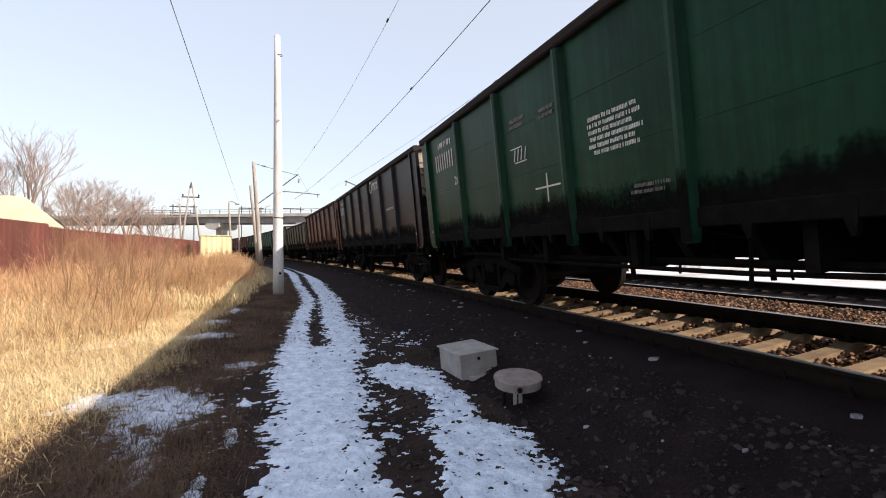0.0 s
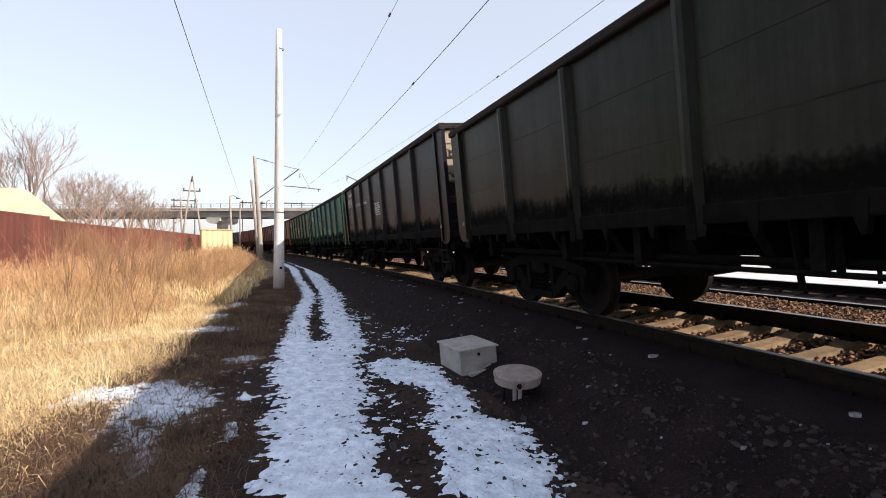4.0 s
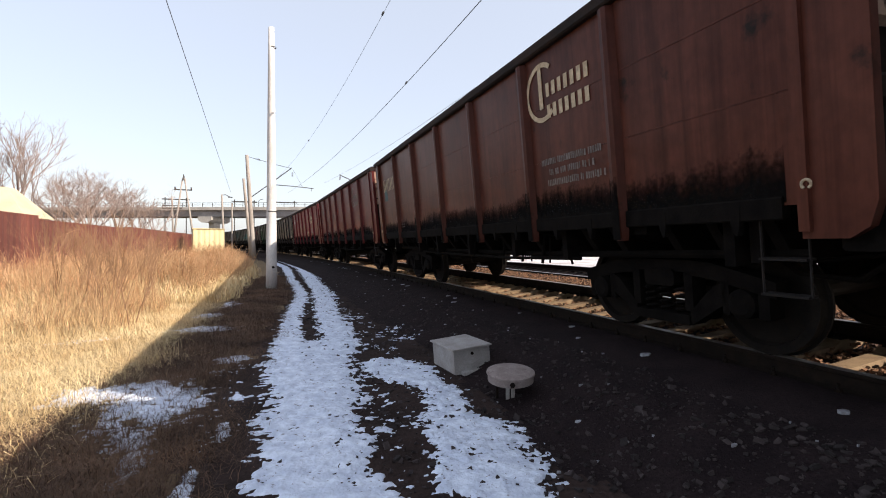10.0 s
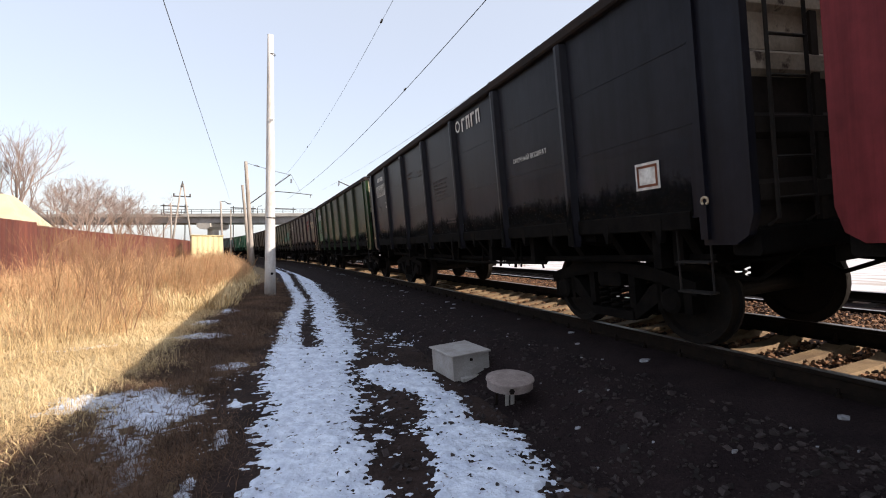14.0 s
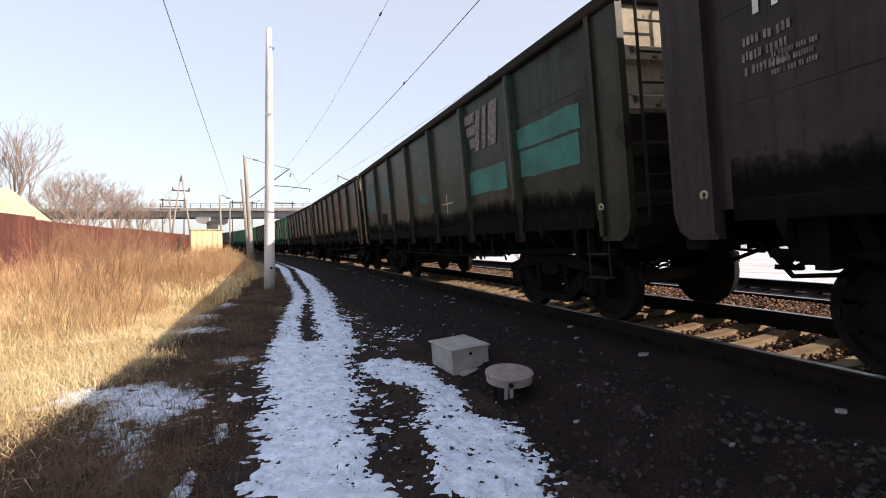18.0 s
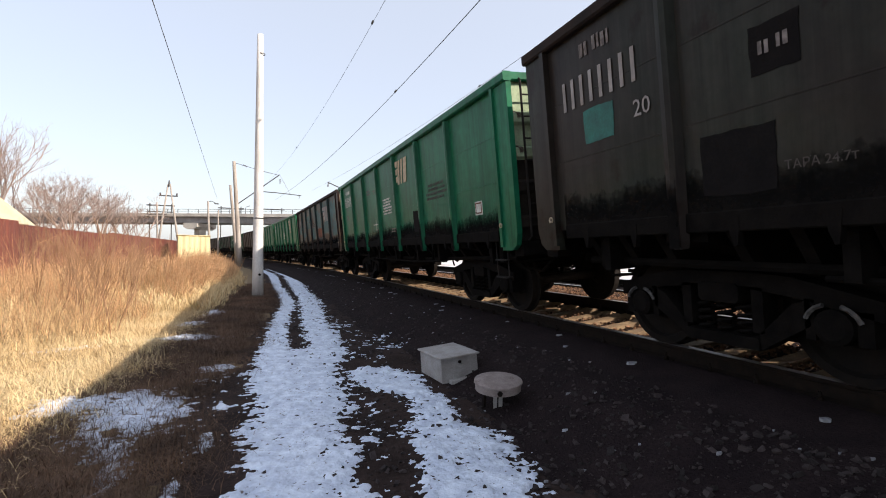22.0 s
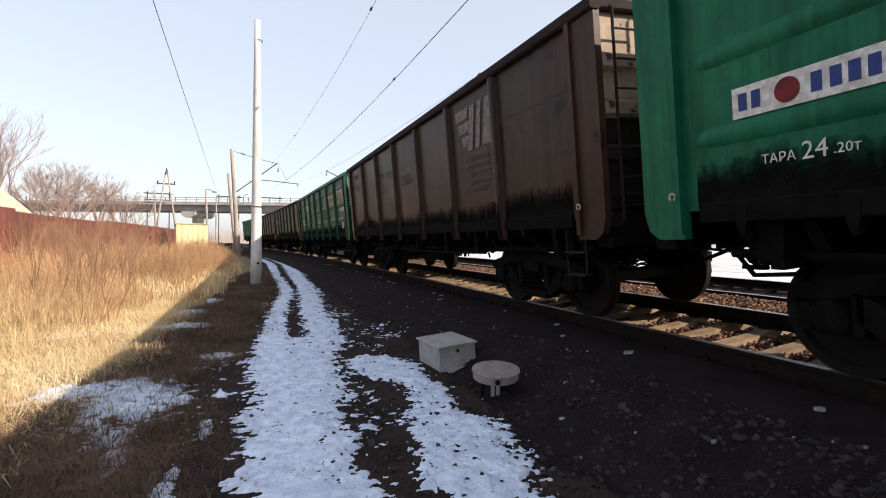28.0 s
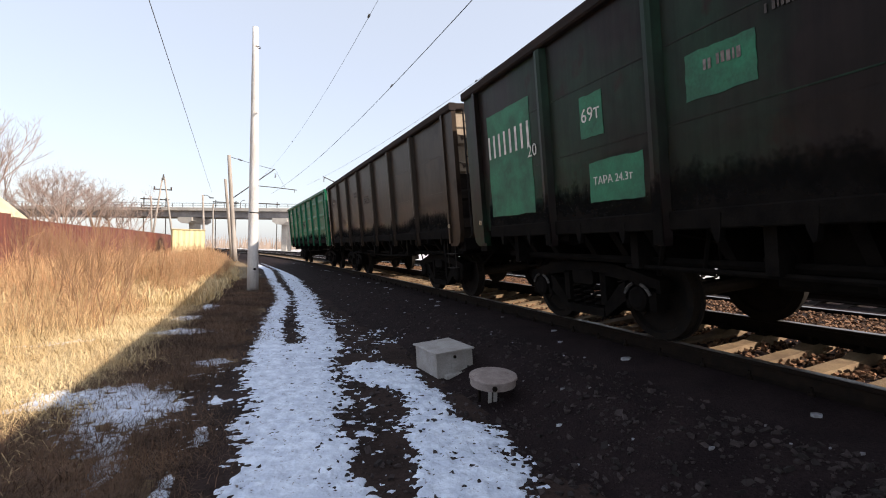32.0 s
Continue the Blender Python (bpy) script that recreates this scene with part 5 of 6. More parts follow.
pole = tapered_pole("concrete_pole", (-0.18, 17.3), 8.77, 0.185, 0.095, (-0.055, 0), "tall whitish tapered concrete pole standing on the verge")
part("hole", Shape().lathe([(0.0, 0.0), (0.0, 0.045), (-0.004, 0.045), (-0.004, 0.0)], 1, 12, (0.05, -0.185, 0.75)), GRIME, pole)
for z, r in ((8.1, 0.107), (2.6, 0.163)):
    part("band", Shape().lathe([(z, r), (z, r + 0.006), (z + 0.03, r + 0.006), (z + 0.03, r)], 2, 20), STEEL, pole)


def build_box():
    ob = empty("cable_box", pose(2.17, 5.61, 0.02, 0, -5, 6), "pale grey steel cable box with a tilted lid beside the track", "equipment box")
    part("case", Shape().box(-0.24, 0.24, -0.30, 0.30, -0.03, 0.272, 0.012), STEELPAINT, ob)
    part("lid", Shape().box(-0.265, 0.258, -0.335, 0.33, 0.278, 0.298, 0.008), STEELPAINT, ob, "slightly dented flat lid")
    part("latch", Shape().lathe([(-0.018, 0.0), (-0.018, 0.016), (0.0, 0.02), (0.0, 0.0)], 1, 8, (0.0, -0.30, 0.215)), RAIL_SIDE, ob)
    part("door_plate", Shape().box(-0.05, 0.07, -0.306, -0.30, 0.07, 0.17, 0.002), STEELPAINT, ob)
    part("plinth", Shape().box(-0.16, 0.25, -0.37, -0.305, -0.03, 0.035, 0.012), STEELPAINT, ob)
    part("foot", Shape().box(-0.236, -0.20, 0.16, 0.22, -0.10, -0.03, 0.004), RAIL_SIDE, ob)


def build_disc():
    ob = empty("cable_coupling", pose(2.165, 4.27, 0.012, 6, 0, -27), "round grey cable coupling head on a short post", "junction box")
    part("head", Shape().lathe([(0.18, 0.0), (0.18, 0.20), (0.19, 0.222), (0.255, 0.222), (0.258, 0.235), (0.275, 0.232), (0.29, 0.19), (0.30, 0.06), (0.302, 0.0)], 2, 40), DISC_PAINT, ob, "brownish grey round head", smooth=False)
    part("stem", Shape().box(-0.045, -0.006, -0.035, 0.035, -0.1, 0.2, 0.006).box(0.006, 0.045, -0.035, 0.035, -0.1, 0.2, 0.006), STEELPAINT, ob)
    part("cable_pipe", Shape().tube([(-0.13, 0.02, 0.21), (-0.13, 0.02, -0.1)], 0.014, 8), RAIL_SIDE, ob)
    part("bolt", Shape().lathe([(-0.02, 0.0), (-0.02, 0.024), (0.0, 0.026), (0.0, 0.0)], 1, 6, (0.02, -0.222, 0.225)), RAIL_SIDE, ob)


DISC_PAINT = material("brownish_grey_paint", (0.34, 0.285, 0.265), (0.25, 0.20, 0.185), 7, 0.5, 0.8, bump=0.15, fine=60, third=(0.13, 0.085, 0.07), third_scale=9, third_at=0.66)
STEELPAINT = material("weathered_grey_paint", (0.42, 0.40, 0.39), (0.33, 0.305, 0.285), 5, 0.5, 0.75, bump=0.1, fine=60, third=(0.18, 0.12, 0.09), third_scale=7, third_at=0.72)
build_box()
build_disc()


def sheet_mesh(name, width, n, deep=0.03):
    """A corrugated sheet one metre high, with thickness."""
    sh, vs, m = Shape(), [], n + 1
    for off, zs in ((0.0, (-0.1, 1.0)), (-0.004, (1.0, -0.1))):
        for z in zs:
            vs += [((0.0 if (k // 2) % 2 else deep) + off, width * k / n, z) for k in range(m)]
    fs = [(k, k + 1, m + k + 1, m + k) for k in range(n)] + [(2 * m + k, 2 * m + k + 1, 3 * m + k + 1, 3 * m + k) for k in range(n)]
    fs += [(m + k, m + k + 1, 2 * m + k + 1, 2 * m + k) for k in range(n)]
    return sh.add(vs, fs).mesh(name)


def build_fence():
    """Corrugated sheet fence in separate panels, stepped in height."""
    me = sheet_mesh("panel", 2.0, 16)
    post = Shape().box(-0.03, 0.03, -0.03, 0.03, -0.1, 0.99).mesh("post")
    fence = tagged(new("sheet_fence"), "maroon corrugated metal fence along the dry field", "fence")
    for k in range(34):
        y = 12 + 2.0 * k
        h = 3.0 if y < 29 else (2.82 if y < 44 else 2.95)
        x = -11.75 + 0.012 * (y - 12)
        part("panel", me, FENCE, fence, m=Matrix.Translation((x, y, -0.1)) @ Matrix.Rotation(-0.012, 4, "Z") @ Matrix.Diagonal((1, 1, h, 1)))
        part("post", post, STEEL, fence, m=Matrix.Translation((x - 0.06, y, -0.1)) @ Matrix.Diagonal((1, 1, h, 1)))
    far = tagged(new("sheet_fence"), "brown metal fence far beside the curve", "fence")
    for k in range(16):
        a = on_plan(78 + 2.0 * k, -9.5, -0.1)
        part("panel", me, RUSTFENCE, far, m=Matrix.Translation(a) @ Matrix.Rotation((78 + 2 * k) / RADIUS, 4, "Z") @ Matrix.Diagonal((1, 1, 2.9, 1)))


RUSTFENCE = material("brown_fence_paint", (0.20, 0.11, 0.075), (0.15, 0.08, 0.055), 0.8, 0.5, 0.7, bump=0.05, vary=0.1)
ROOFING = material("pale_roof_sheet", (0.60, 0.52, 0.37), (0.50, 0.43, 0.30), 0.5, 0.5, 0.7, bump=0.1)
build_fence()


def build_hall():
    """Pale low hall with a hipped roof behind the fence."""
    hall = empty("storage_hall", Matrix.Translation((-16.0, 40, -0.1)), "pale yellow hall with a hipped sheet roof", "building")
    part("wall", Shape().box(-26, -0.25, 0, 4, 0, 3.35), PALE, hall)
    sh = Shape()
    vs = [(-26.5, -0.4, 3.35), (0, -0.4, 3.35), (0, 4.4, 3.35), (-26.5, 4.4, 3.35), (-26.5, 1.4, 5.45), (-1.7, 1.4, 5.45), (-1.7, 2.6, 5.45), (-26.5, 2.6, 5.45)]
    part("roof", sh.add(vs, [(0, 1, 5, 4), (1, 2, 6, 5), (2, 3, 7, 6), (3, 0, 4, 7), (4, 5, 6, 7), (3, 2, 1, 0)]), ROOFING, hall)
    for k in range(4):
        part("window", Shape().box(-5.5 - 5 * k, -4.0 - 5 * k, -0.03, 0.02, 1.2, 2.4), GLASS, hall)


GLASS = material("dark_window_glass", (0.03, 0.035, 0.04), None, 1, 0.5, 0.08, bump=0.0, spec=0.5)
build_hall()


def build_shed():
    shed = empty("metal_shed", Matrix.Translation((-9.2, 62, -0.1)) @ Matrix.Rotation(radians(10), 4, "Z"), "small yellowish corrugated metal shed behind dry brush", "shed")
    me = sheet_mesh("wall_sheet", 1.1, 8)
    for k in range(3):
        part("wall_sheet", me, YELLOW, shed, m=Matrix.Translation((1.1 * (k + 1), 0, 0)) @ Matrix.Rotation(radians(90), 4, "Z") @ Matrix.Diagonal((1, 1, 3.35, 1)))
    for k in range(4):
        part("wall_sheet", me, YELLOW, shed, m=Matrix.Translation((3.3, 1.1 * k, 0)) @ Matrix.Diagonal((1, 1, 3.35, 1)))
        part("wall_sheet", me, YELLOW, shed, m=Matrix.Translation((0, 1.1 * k, 0)) @ Matrix.Diagonal((1, 1, 3.35, 1)))
    part("roof", Shape().box(-0.1, 3.4, -0.1, 4.6, 3.36, 3.44, 0.01), YELLOW, shed)


build_shed()


def build_bridge():
    b = tagged(new("road_overpass"), "grey concrete road bridge crossing above the railway", "bridge")
    m = Matrix.Translation((-37, 140, 0)) @ Matrix.Rotation(radians(-25.6), 4, "Z")
    deck = Shape().box(-80, 130, -4, 4, 9.55, 9.85, 0.08)
    part("deck", deck, BRIDGE, b, m=m)
    for y in (-4.2, 3.9):
        part("parapet", Shape().box(-80, 130, y, y + 0.3, 9.45, 10.2, 0.04), PARAPET, b, m=m)
    for y in (-3.2, -1.1, 1.1, 3.2):
        part("girder", Shape().box(-80, 130, y - 0.3, y + 0.3, 8.0, 9.55, 0.06), BRIDGE, b, m=m)
    for x in (-52, 25.0, 47.6, 70, 92):
        pier = part("pier", Shape().box(x - 0.7, x + 0.7, -1.4, 1.4, -1, 6.95, 0.15), PARAPET, b, m=m)
        part("pier_cap", Shape().prism([(x - 0.8, 6.6), (x + 0.8, 6.6), (x + 1.7, 7.15), (x + 1.7, 7.99), (x - 1.7, 7.99), (x - 1.7, 7.15)], 1, -4, 4), PARAPET, pier)
    post = Shape().box(-0.05, 0.05, -0.05, 0.05, 0, 1.0).mesh("railing_post")
    for k in range(84):
        part("railing_post", post, STEEL, b, m=m @ Matrix.Translation((-78 + 2.5 * k, -4.05, 10.19)))
    part("handrail", Shape().box(-80, 130, -4.09, -4.01, 11.12, 11.2), STEEL, b, m=m)
    part("handrail", Shape().box(-80, 130, -4.08, -4.02, 10.65, 10.7), STEEL, b, m=m)
    for x in (3, 34, 65):
        lamp = part("lamp_post", Shape().tube([(x, 4.3, 9.5), (x, 4.3, 12.2)], 0.11, 8, 0.07), STEEL, b, m=m)
        part("lamp_arm", Shape().tube([(x, 4.3, 12.2), (x + 0.5, 4.0, 12.6), (x + 1.6, 3.4, 12.7)], 0.06, 6), STEEL, lamp)


PARAPET = material("light_bridge_concrete", (0.50, 0.48, 0.44), (0.40, 0.38, 0.35), 0.6, 0.5, 0.9, bump=0.1, fine=5)
build_bridge()


def insulator(sh, p, d, n=4):
    d = Vector(d).normalized()
    for k in range(n):
        c = Vector(p) + d * (0.11 * k)
        sh.tube([c, c + d * 0.05], 0.085, 8)
    return sh


def build_mast_a():
    """Catenary mast with cantilever, stay and registration tube."""
    mst = empty("catenary_mast", Matrix.Translation((-2.2, 52, 0)), "leaning concrete catenary mast with a steel cantilever", "catenary mast", "masts along the railway")
    part("shaft", Shape().tube([(-0.73 * k / 6, 0, -0.3 + 10.7 * k / 6) for k in range(7)], 0.25, 16, 0.16), OLD_POLE, mst, smooth=True)
    part("strut", Shape().tube([(-0.45, 0, 6.1), (1.4, 0, 7.6), (3.55, 0, 9.36)], 0.05, 8), STEEL, mst)
    part("stay", Shape().tube([(-0.7, 0, 10.26), (2.0, 0, 9.6), (3.5, 0, 9.3)], 0.025, 6), STEEL, mst)
    part("registration_tube", Shape().tube([(1.4, 0, 7.58), (3.5, 0, 7.5), (5.7, 0, 7.35)], 0.04, 8), STEEL, mst)
    part("drop_bracket", Shape().tube([(5.5, 0, 7.37), (5.5, 0, 7.05)], 0.03, 6), STEEL, mst)
    part("insulator", insulator(Shape(), (0.1, 0, 10.08), (2.0, 0, -0.55)), INSUL, mst)
    part("insulator", insulator(Shape(), (3.6, 0, 8.5), (0.05, 0, 1)), INSUL, mst)
    part("dropper", Shape().tube([(3.6, 0, 9.3), (4.6, 0, 7.45)], 0.012, 5), WIRE, mst)


INSUL = material("dark_glazed_insulator", (0.06, 0.035, 0.03), None, 4, 0.5, 0.3, bump=0.0, spec=0.5)
build_mast_a()


def far_poles():
    def pole_at(name, x, y, h, lean, r, label, cat="pole"):
        ob = empty(name, Matrix.Translation((x, y, 0)), label, cat, "masts along the railway")
        part("shaft", Shape().tube([(lean * k / 4, 0, -0.3 + (h + 0.3) * k / 4) for k in range(5)], r, 12, r * 0.62), OLD_POLE, ob, smooth=True)
        return ob
    pole_at("utility_pole", -3.1, 66, 9.8, -1.0, 0.24, "leaning grey concrete pole near the catenary mast")
    p = pole_at("utility_pole", -7.6, 80, 9.0, -0.38, 0.2, "grey concrete pole with a small street lamp")
    part("lamp_arm", Shape().tube([(-0.38, 0, 8.9), (0.1, 0, 9.0), (0.7, 0, 8.7)], 0.05, 6), STEEL, p)
    part("lamp_head", Shape().box(0.5, 1.1, -0.12, 0.12, 8.55, 8.7, 0.03), STEEL, p)
    pole_at("utility_pole", -7.7, 95, 8.9, -0.1, 0.16, "thin grey pole in front of the bridge")
    p = pole_at("utility_pole", -18.0, 100, 10.2, -0.3, 0.2, "wooden line pole with a crossarm before the bridge")
    part("crossarm", Shape().box(-1.9, 1.3, -0.06, 0.06, 7.9, 8.05), STEEL, p)
    for x in (-1.8, -1.2, 0.6, 1.2):
        part("insulator", Shape().lathe([(8.05, 0.03), (8.05, 0.07), (8.25, 0.09), (8.3, 0.0)], 2, 8, (x, 0, 0)), INSUL, p)
    a = empty("line_pylon", Matrix.Translation((-12.3, 75, 0)), "A-shaped two-legged power line pole with a crossarm", "pylon")
    part("leg", Shape().tube([(-1.55, 0, -0.3), (-0.12, 0, 10.6)], 0.16, 10, 0.1), OLD_POLE, a, smooth=True)
    part("leg", Shape().tube([(1.6, 0, -0.3), (0.12, 0, 10.6)], 0.16, 10, 0.1), OLD_POLE, a, smooth=True)
    part("cap", Shape().tube([(0, 0, 10.3), (0, 0, 11.1)], 0.2, 8, 0.06), STEEL, a)
    part("crossarm", Shape().box(-1.15, 1.05, -0.07, 0.07, 8.9, 9.06), STEEL, a)
    for x in (-1.05, 0.95):
        part("insulator", Shape().lathe([(9.06, 0.04), (9.06, 0.09), (9.35, 0.1), (9.4, 0.0)], 2, 8, (x, 0, 0)), INSUL, a)
    # gantries behind the bridge
    for x, y in ((-26.5, 150), (-9.0, 150), (2.0, 148)):
        g = empty("line_gantry", Matrix.Translation((x, y, 0)), "pale steel line portal behind the bridge", "gantry")
        for d in (-2.6, 2.6):
            part("leg", Shape().box(d - 0.12, d + 0.12, -0.12, 0.12, -0.3, 14.3), STEEL, g)
        part("beam", Shape().box(-3.4, 3.4, -0.12, 0.12, 13.6, 13.9), STEEL, g)
        part("lower_beam", Shape().box(-3.4, 3.4, -0.1, 0.1, 11.9, 12.1), STEEL, g)
    # bracket of the mast beyond the train
    r = empty("catenary_mast", Matrix.Translation(on_plan(52.2, 7.5, 0)), "concrete catenary mast beyond the second track", "catenary mast", "masts along the railway")
    part("shaft", Shape().tube([(0, 0, 0.2), (0.2, 0, 8.6)], 0.25, 14, 0.18), OLD_POLE, r, smooth=True)
    part("strut", Shape().tube([(0.1, 0, 7.75), (-1.6, 0, 8.45), (-3.1, 0, 9.05)], 0.05, 8), STEEL, r)
    part("insulator", insulator(Shape(), (-3.05, 0, 8.55), (0.1, 0, 1)), INSUL, r)


far_poles()


def hang_wires():
    def wire(label, u, z, r, s0, s1, marks=()):
        ob = tagged(new("overhead_wire"), label, "wire", "wires above the railway")
        pts = [on_plan(s0 + (s1 - s0) * k / 40, u(s0 + (s1 - s0) * k / 40), z(s0 + (s1 - s0) * k / 40)) for k in range(41)]
        part("strand", Shape().tube(pts, r, 5), WIRE, ob)
        for s in marks:
            c = on_plan(s, u(s), z(s))
            part("clamp", Shape().tube([c + Vector((0, -0.09, 0.02)), c + Vector((0, 0.09, 0.02))], 0.035, 6), WIRE, ob)
    wire("thin dark contact wire above the near track", lambda s: -0.36, lambda s: 7.2, 0.011, -30, 56, (16.6, 40))
    wire("thin dark feeder wire beside the near track", lambda s: -1.7, lambda s: 8.5, 0.006, -30, 56, (14.6, 34))
    line = tagged(new("overhead_wire"), "thin dark power line above the dry field", "wire", "wires above the railway")
    part("strand", Shape().tube([(-3.0 - 0.053 * (y - 15.3), y, 8.4) for y in range(-40, 71, 5)], 0.012, 5), WIRE, line)
    wire("thin dark wire above the second track", lambda s: 4.4, lambda s: 9.0, 0.008, -30, 60, (19.5,))


hang_wires()


# ---- plants ----
def blades(name, label, spots, count, length, width, lean, material_, seed):
    """Bent grass blades round given spots, as one mesh."""
    rng = np.random.default_rng(seed)
    c = np.repeat(np.array(spots), count, axis=0)
    n = len(c)
    c[:, :2] += rng.normal(0, 0.07 * lean + 0.03, (n, 2))
    h = rng.uniform(*length, n) * c[:, 3]
    w = rng.uniform(0.6, 1.3, n) * width * c[:, 4]
    az = rng.uniform(0, 2 * np.pi, n)
    tilt = rng.uniform(0.1, 1.0, n) ** 0.8 * lean
    d = np.stack([np.cos(az), np.sin(az)], 1)
    side = np.stack([-d[:, 1], d[:, 0], np.zeros(n)], 1) * w[:, None]
    base = c[:, :3].copy()
    base[:, 2] -= 0.01
    mid = base + np.stack([d[:, 0] * h * 0.35 * tilt, d[:, 1] * h * 0.35 * tilt, h * (0.55 - 0.12 * tilt)], 1)
    tip = base + np.stack([d[:, 0] * h * tilt, d[:, 1] * h * tilt, h * (1.0 - 0.55 * tilt)], 1)
    v = np.stack([base - side, base + side, mid + side * 0.8, mid - side * 0.8, tip], 1).reshape(-1, 3)
    k = np.arange(n) * 5
    faces = [q for a in k.tolist() for q in ((a, a + 1, a + 2, a + 3), (a + 3, a + 2, a + 4))]
    me = bpy.data.meshes.new(name)
    me.from_pydata(v.tolist(), [], faces)
    me.materials.append(material_)
    return tagged(new(name, me), label, "dry grass", kind="stuff")


def grass_spots(n, s0, s1, u0, u1, seed, power=1.0, keep=None):
    rnd, out = random.Random(seed), []
    while len(out) < n:
        s = s0 + (s1 - s0) * rnd.random() ** power
        u = rnd.uniform(u0, u1)
        if u > path_left(s) - 0.30 + 0.4 * noise.noise((s, u, 3)):
            continue
        if snow_depth(s, u) > -0.05 and rnd.random() < 0.955:
            continue
        if keep and not keep(s, u, rnd):
            continue
        p = on_plan(s, u, ground_z(s, u))
        out.append((p.x, p.y, p.z, 0.6 + 0.8 * rnd.random(), 1.0))
    return out


def shade_grass_edge(s, u):
    """Where the grass darkened for the train's shade meets the pale grass of the field."""
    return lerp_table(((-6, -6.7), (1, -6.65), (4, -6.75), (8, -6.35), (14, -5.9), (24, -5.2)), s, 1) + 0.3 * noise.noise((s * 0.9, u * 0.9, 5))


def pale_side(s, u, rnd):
    return u < shade_grass_edge(s, u) + rnd.gauss(0, 0.12)


def shade_grass_side(s, u, rnd):
    return u > shade_grass_edge(s, u) + rnd.gauss(0, 0.12)


# Grass by the footpath, with the train's shade put into its brown.
SHADE_GRASS = per_piece(material("shade_brown_grass", (0.18, 0.105, 0.065), (0.085, 0.05, 0.033), 1.2, 0.5, 0.85, bump=0.0, spread=0.15), 0.5, 1.3)
blades("dry_grass", "matted pale yellow dry grass covering the field", grass_spots(900, -6, 2.2, -12, -6.0, 41, 1.0, pale_side), 24, (0.08, 0.24), 0.0035, 2.4, GRASS, 8)
blades("verge_grass", "short dry grass behind the viewpoint, browned to the train's shade", grass_spots(700, -6, 1.3, -7.9, -4.0, 43, 1.0, shade_grass_side), 18, (0.05, 0.17), 0.003, 1.9, SHADE_GRASS, 9)
blades("dry_grass", "matted pale yellow dry grass beside the shade-browned strip", grass_spots(5200, 2.0, 15, -12, -6.2, 1, 1.2, pale_side), 30, (0.08, 0.24), 0.0026, 2.4, GRASS, 1)
blades("dry_grass", "tall pale yellow dry grass in the field", grass_spots(1700, 5.5, 17, -12, -6.6, 11, 1.0, pale_side), 12, (0.12, 0.36), 0.0026, 2.2, GRASS, 7)
blades("dry_grass", "pale yellow dry grass further along the field", grass_spots(2600, 14, 60, -12, -5.0, 2, 1.3, pale_side), 16, (0.2, 0.5), 0.011, 1.0, GRASS, 2)
blades("verge_grass", "short dry grass along the footpath, browned to the train's shade", grass_spots(7000, 1.2, 24, -7.9, -4.0, 3, 1.5, shade_grass_side), 22, (0.05, 0.17), 0.0022, 1.9, SHADE_GRASS, 3)


def stems(name, label, count, s0, s1, power, right, height, seed, thick, of):
    """Upright dry stems with side twigs, as one mesh."""
    rnd, verts, faces = random.Random(seed), [], []

    def twig(p, q, r0, r1):
        n = len(verts)
        d = (q - p).normalized()
        a = d.cross(Vector((0.3, 1, 0.1))).normalized()
        b = d.cross(a)
        for e, r in ((p, r0), (q, r1)):
            for k in range(3):
                verts.append(e + r * (math.cos(2.1 * k) * a + math.sin(2.1 * k) * b))
        for k in range(3):
            j = (k + 1) % 3
            faces.append((n + k, n + j, n + 3 + j, n + 3 + k))

    made = 0
    while made < count:
        s = s0 + (s1 - s0) * rnd.random() ** power
        edge = right(s)
        u = edge - (11.7 + edge + 4.9) * 0 - rnd.random() ** 1.3 * max(0.5, edge + 16.3 - 0.0)
        clump = noise.noise((s * 0.45, u * 0.45, 12)) + 0.35 * noise.noise((s * 1.4, u * 1.4, 8))
        if clump < -0.12 + 0.35 * rnd.random() - 0.2 * min(1, max(0, (s - 14) / 10)):
            continue
        made += 1
        p = on_plan(s, u, ground_z(s, u) - 0.02)
        if p.x < -11.5:
            continue
        h = rnd.uniform(*height) * (0.72 + 0.5 * max(-0.3, clump)) * min(1.0, 0.55 + 0.2 * (edge - u))
        if p.x < -6.5:
            h *= 0.7
        if rnd.random() < 0.12:
            h *= 1.35
        top = p + Vector((rnd.gauss(0, 0.27), rnd.gauss(0, 0.27), 1)) * h
        mid = p.lerp(top, 0.5) + Vector((rnd.gauss(0, 0.03), rnd.gauss(0, 0.03), 0))
        r = rnd.uniform(0.0028, 0.0055) * thick * (1 + s / 40)
        twig(p, mid, r, r * 0.75)
        twig(mid, top, r * 0.75, r * 0.25)
        for _ in range(rnd.choice((2, 3, 4))):
            k = rnd.uniform(0.3, 0.95)
            a = p.lerp(mid, k * 2) if k < 0.5 else mid.lerp(top, k * 2 - 1)
            w = rnd.uniform(0.12, 0.35) * h
            twig(a, a + Vector((rnd.gauss(0, 0.55), rnd.gauss(0, 0.55), 0.7)) * w, r * 0.5, r * 0.15)
    me = bpy.data.meshes.new(name)
    me.from_pydata(verts, [], faces)
    me.materials.append(of)
    return tagged(new(name, me), label, "dry brush", kind="stuff")


STRAW = per_piece(material("straw_stems", (0.72, 0.53, 0.30), (0.60, 0.40, 0.21), 0.6, 0.5, 0.8, bump=0.0, spread=0.15), 0.5, 1.25)


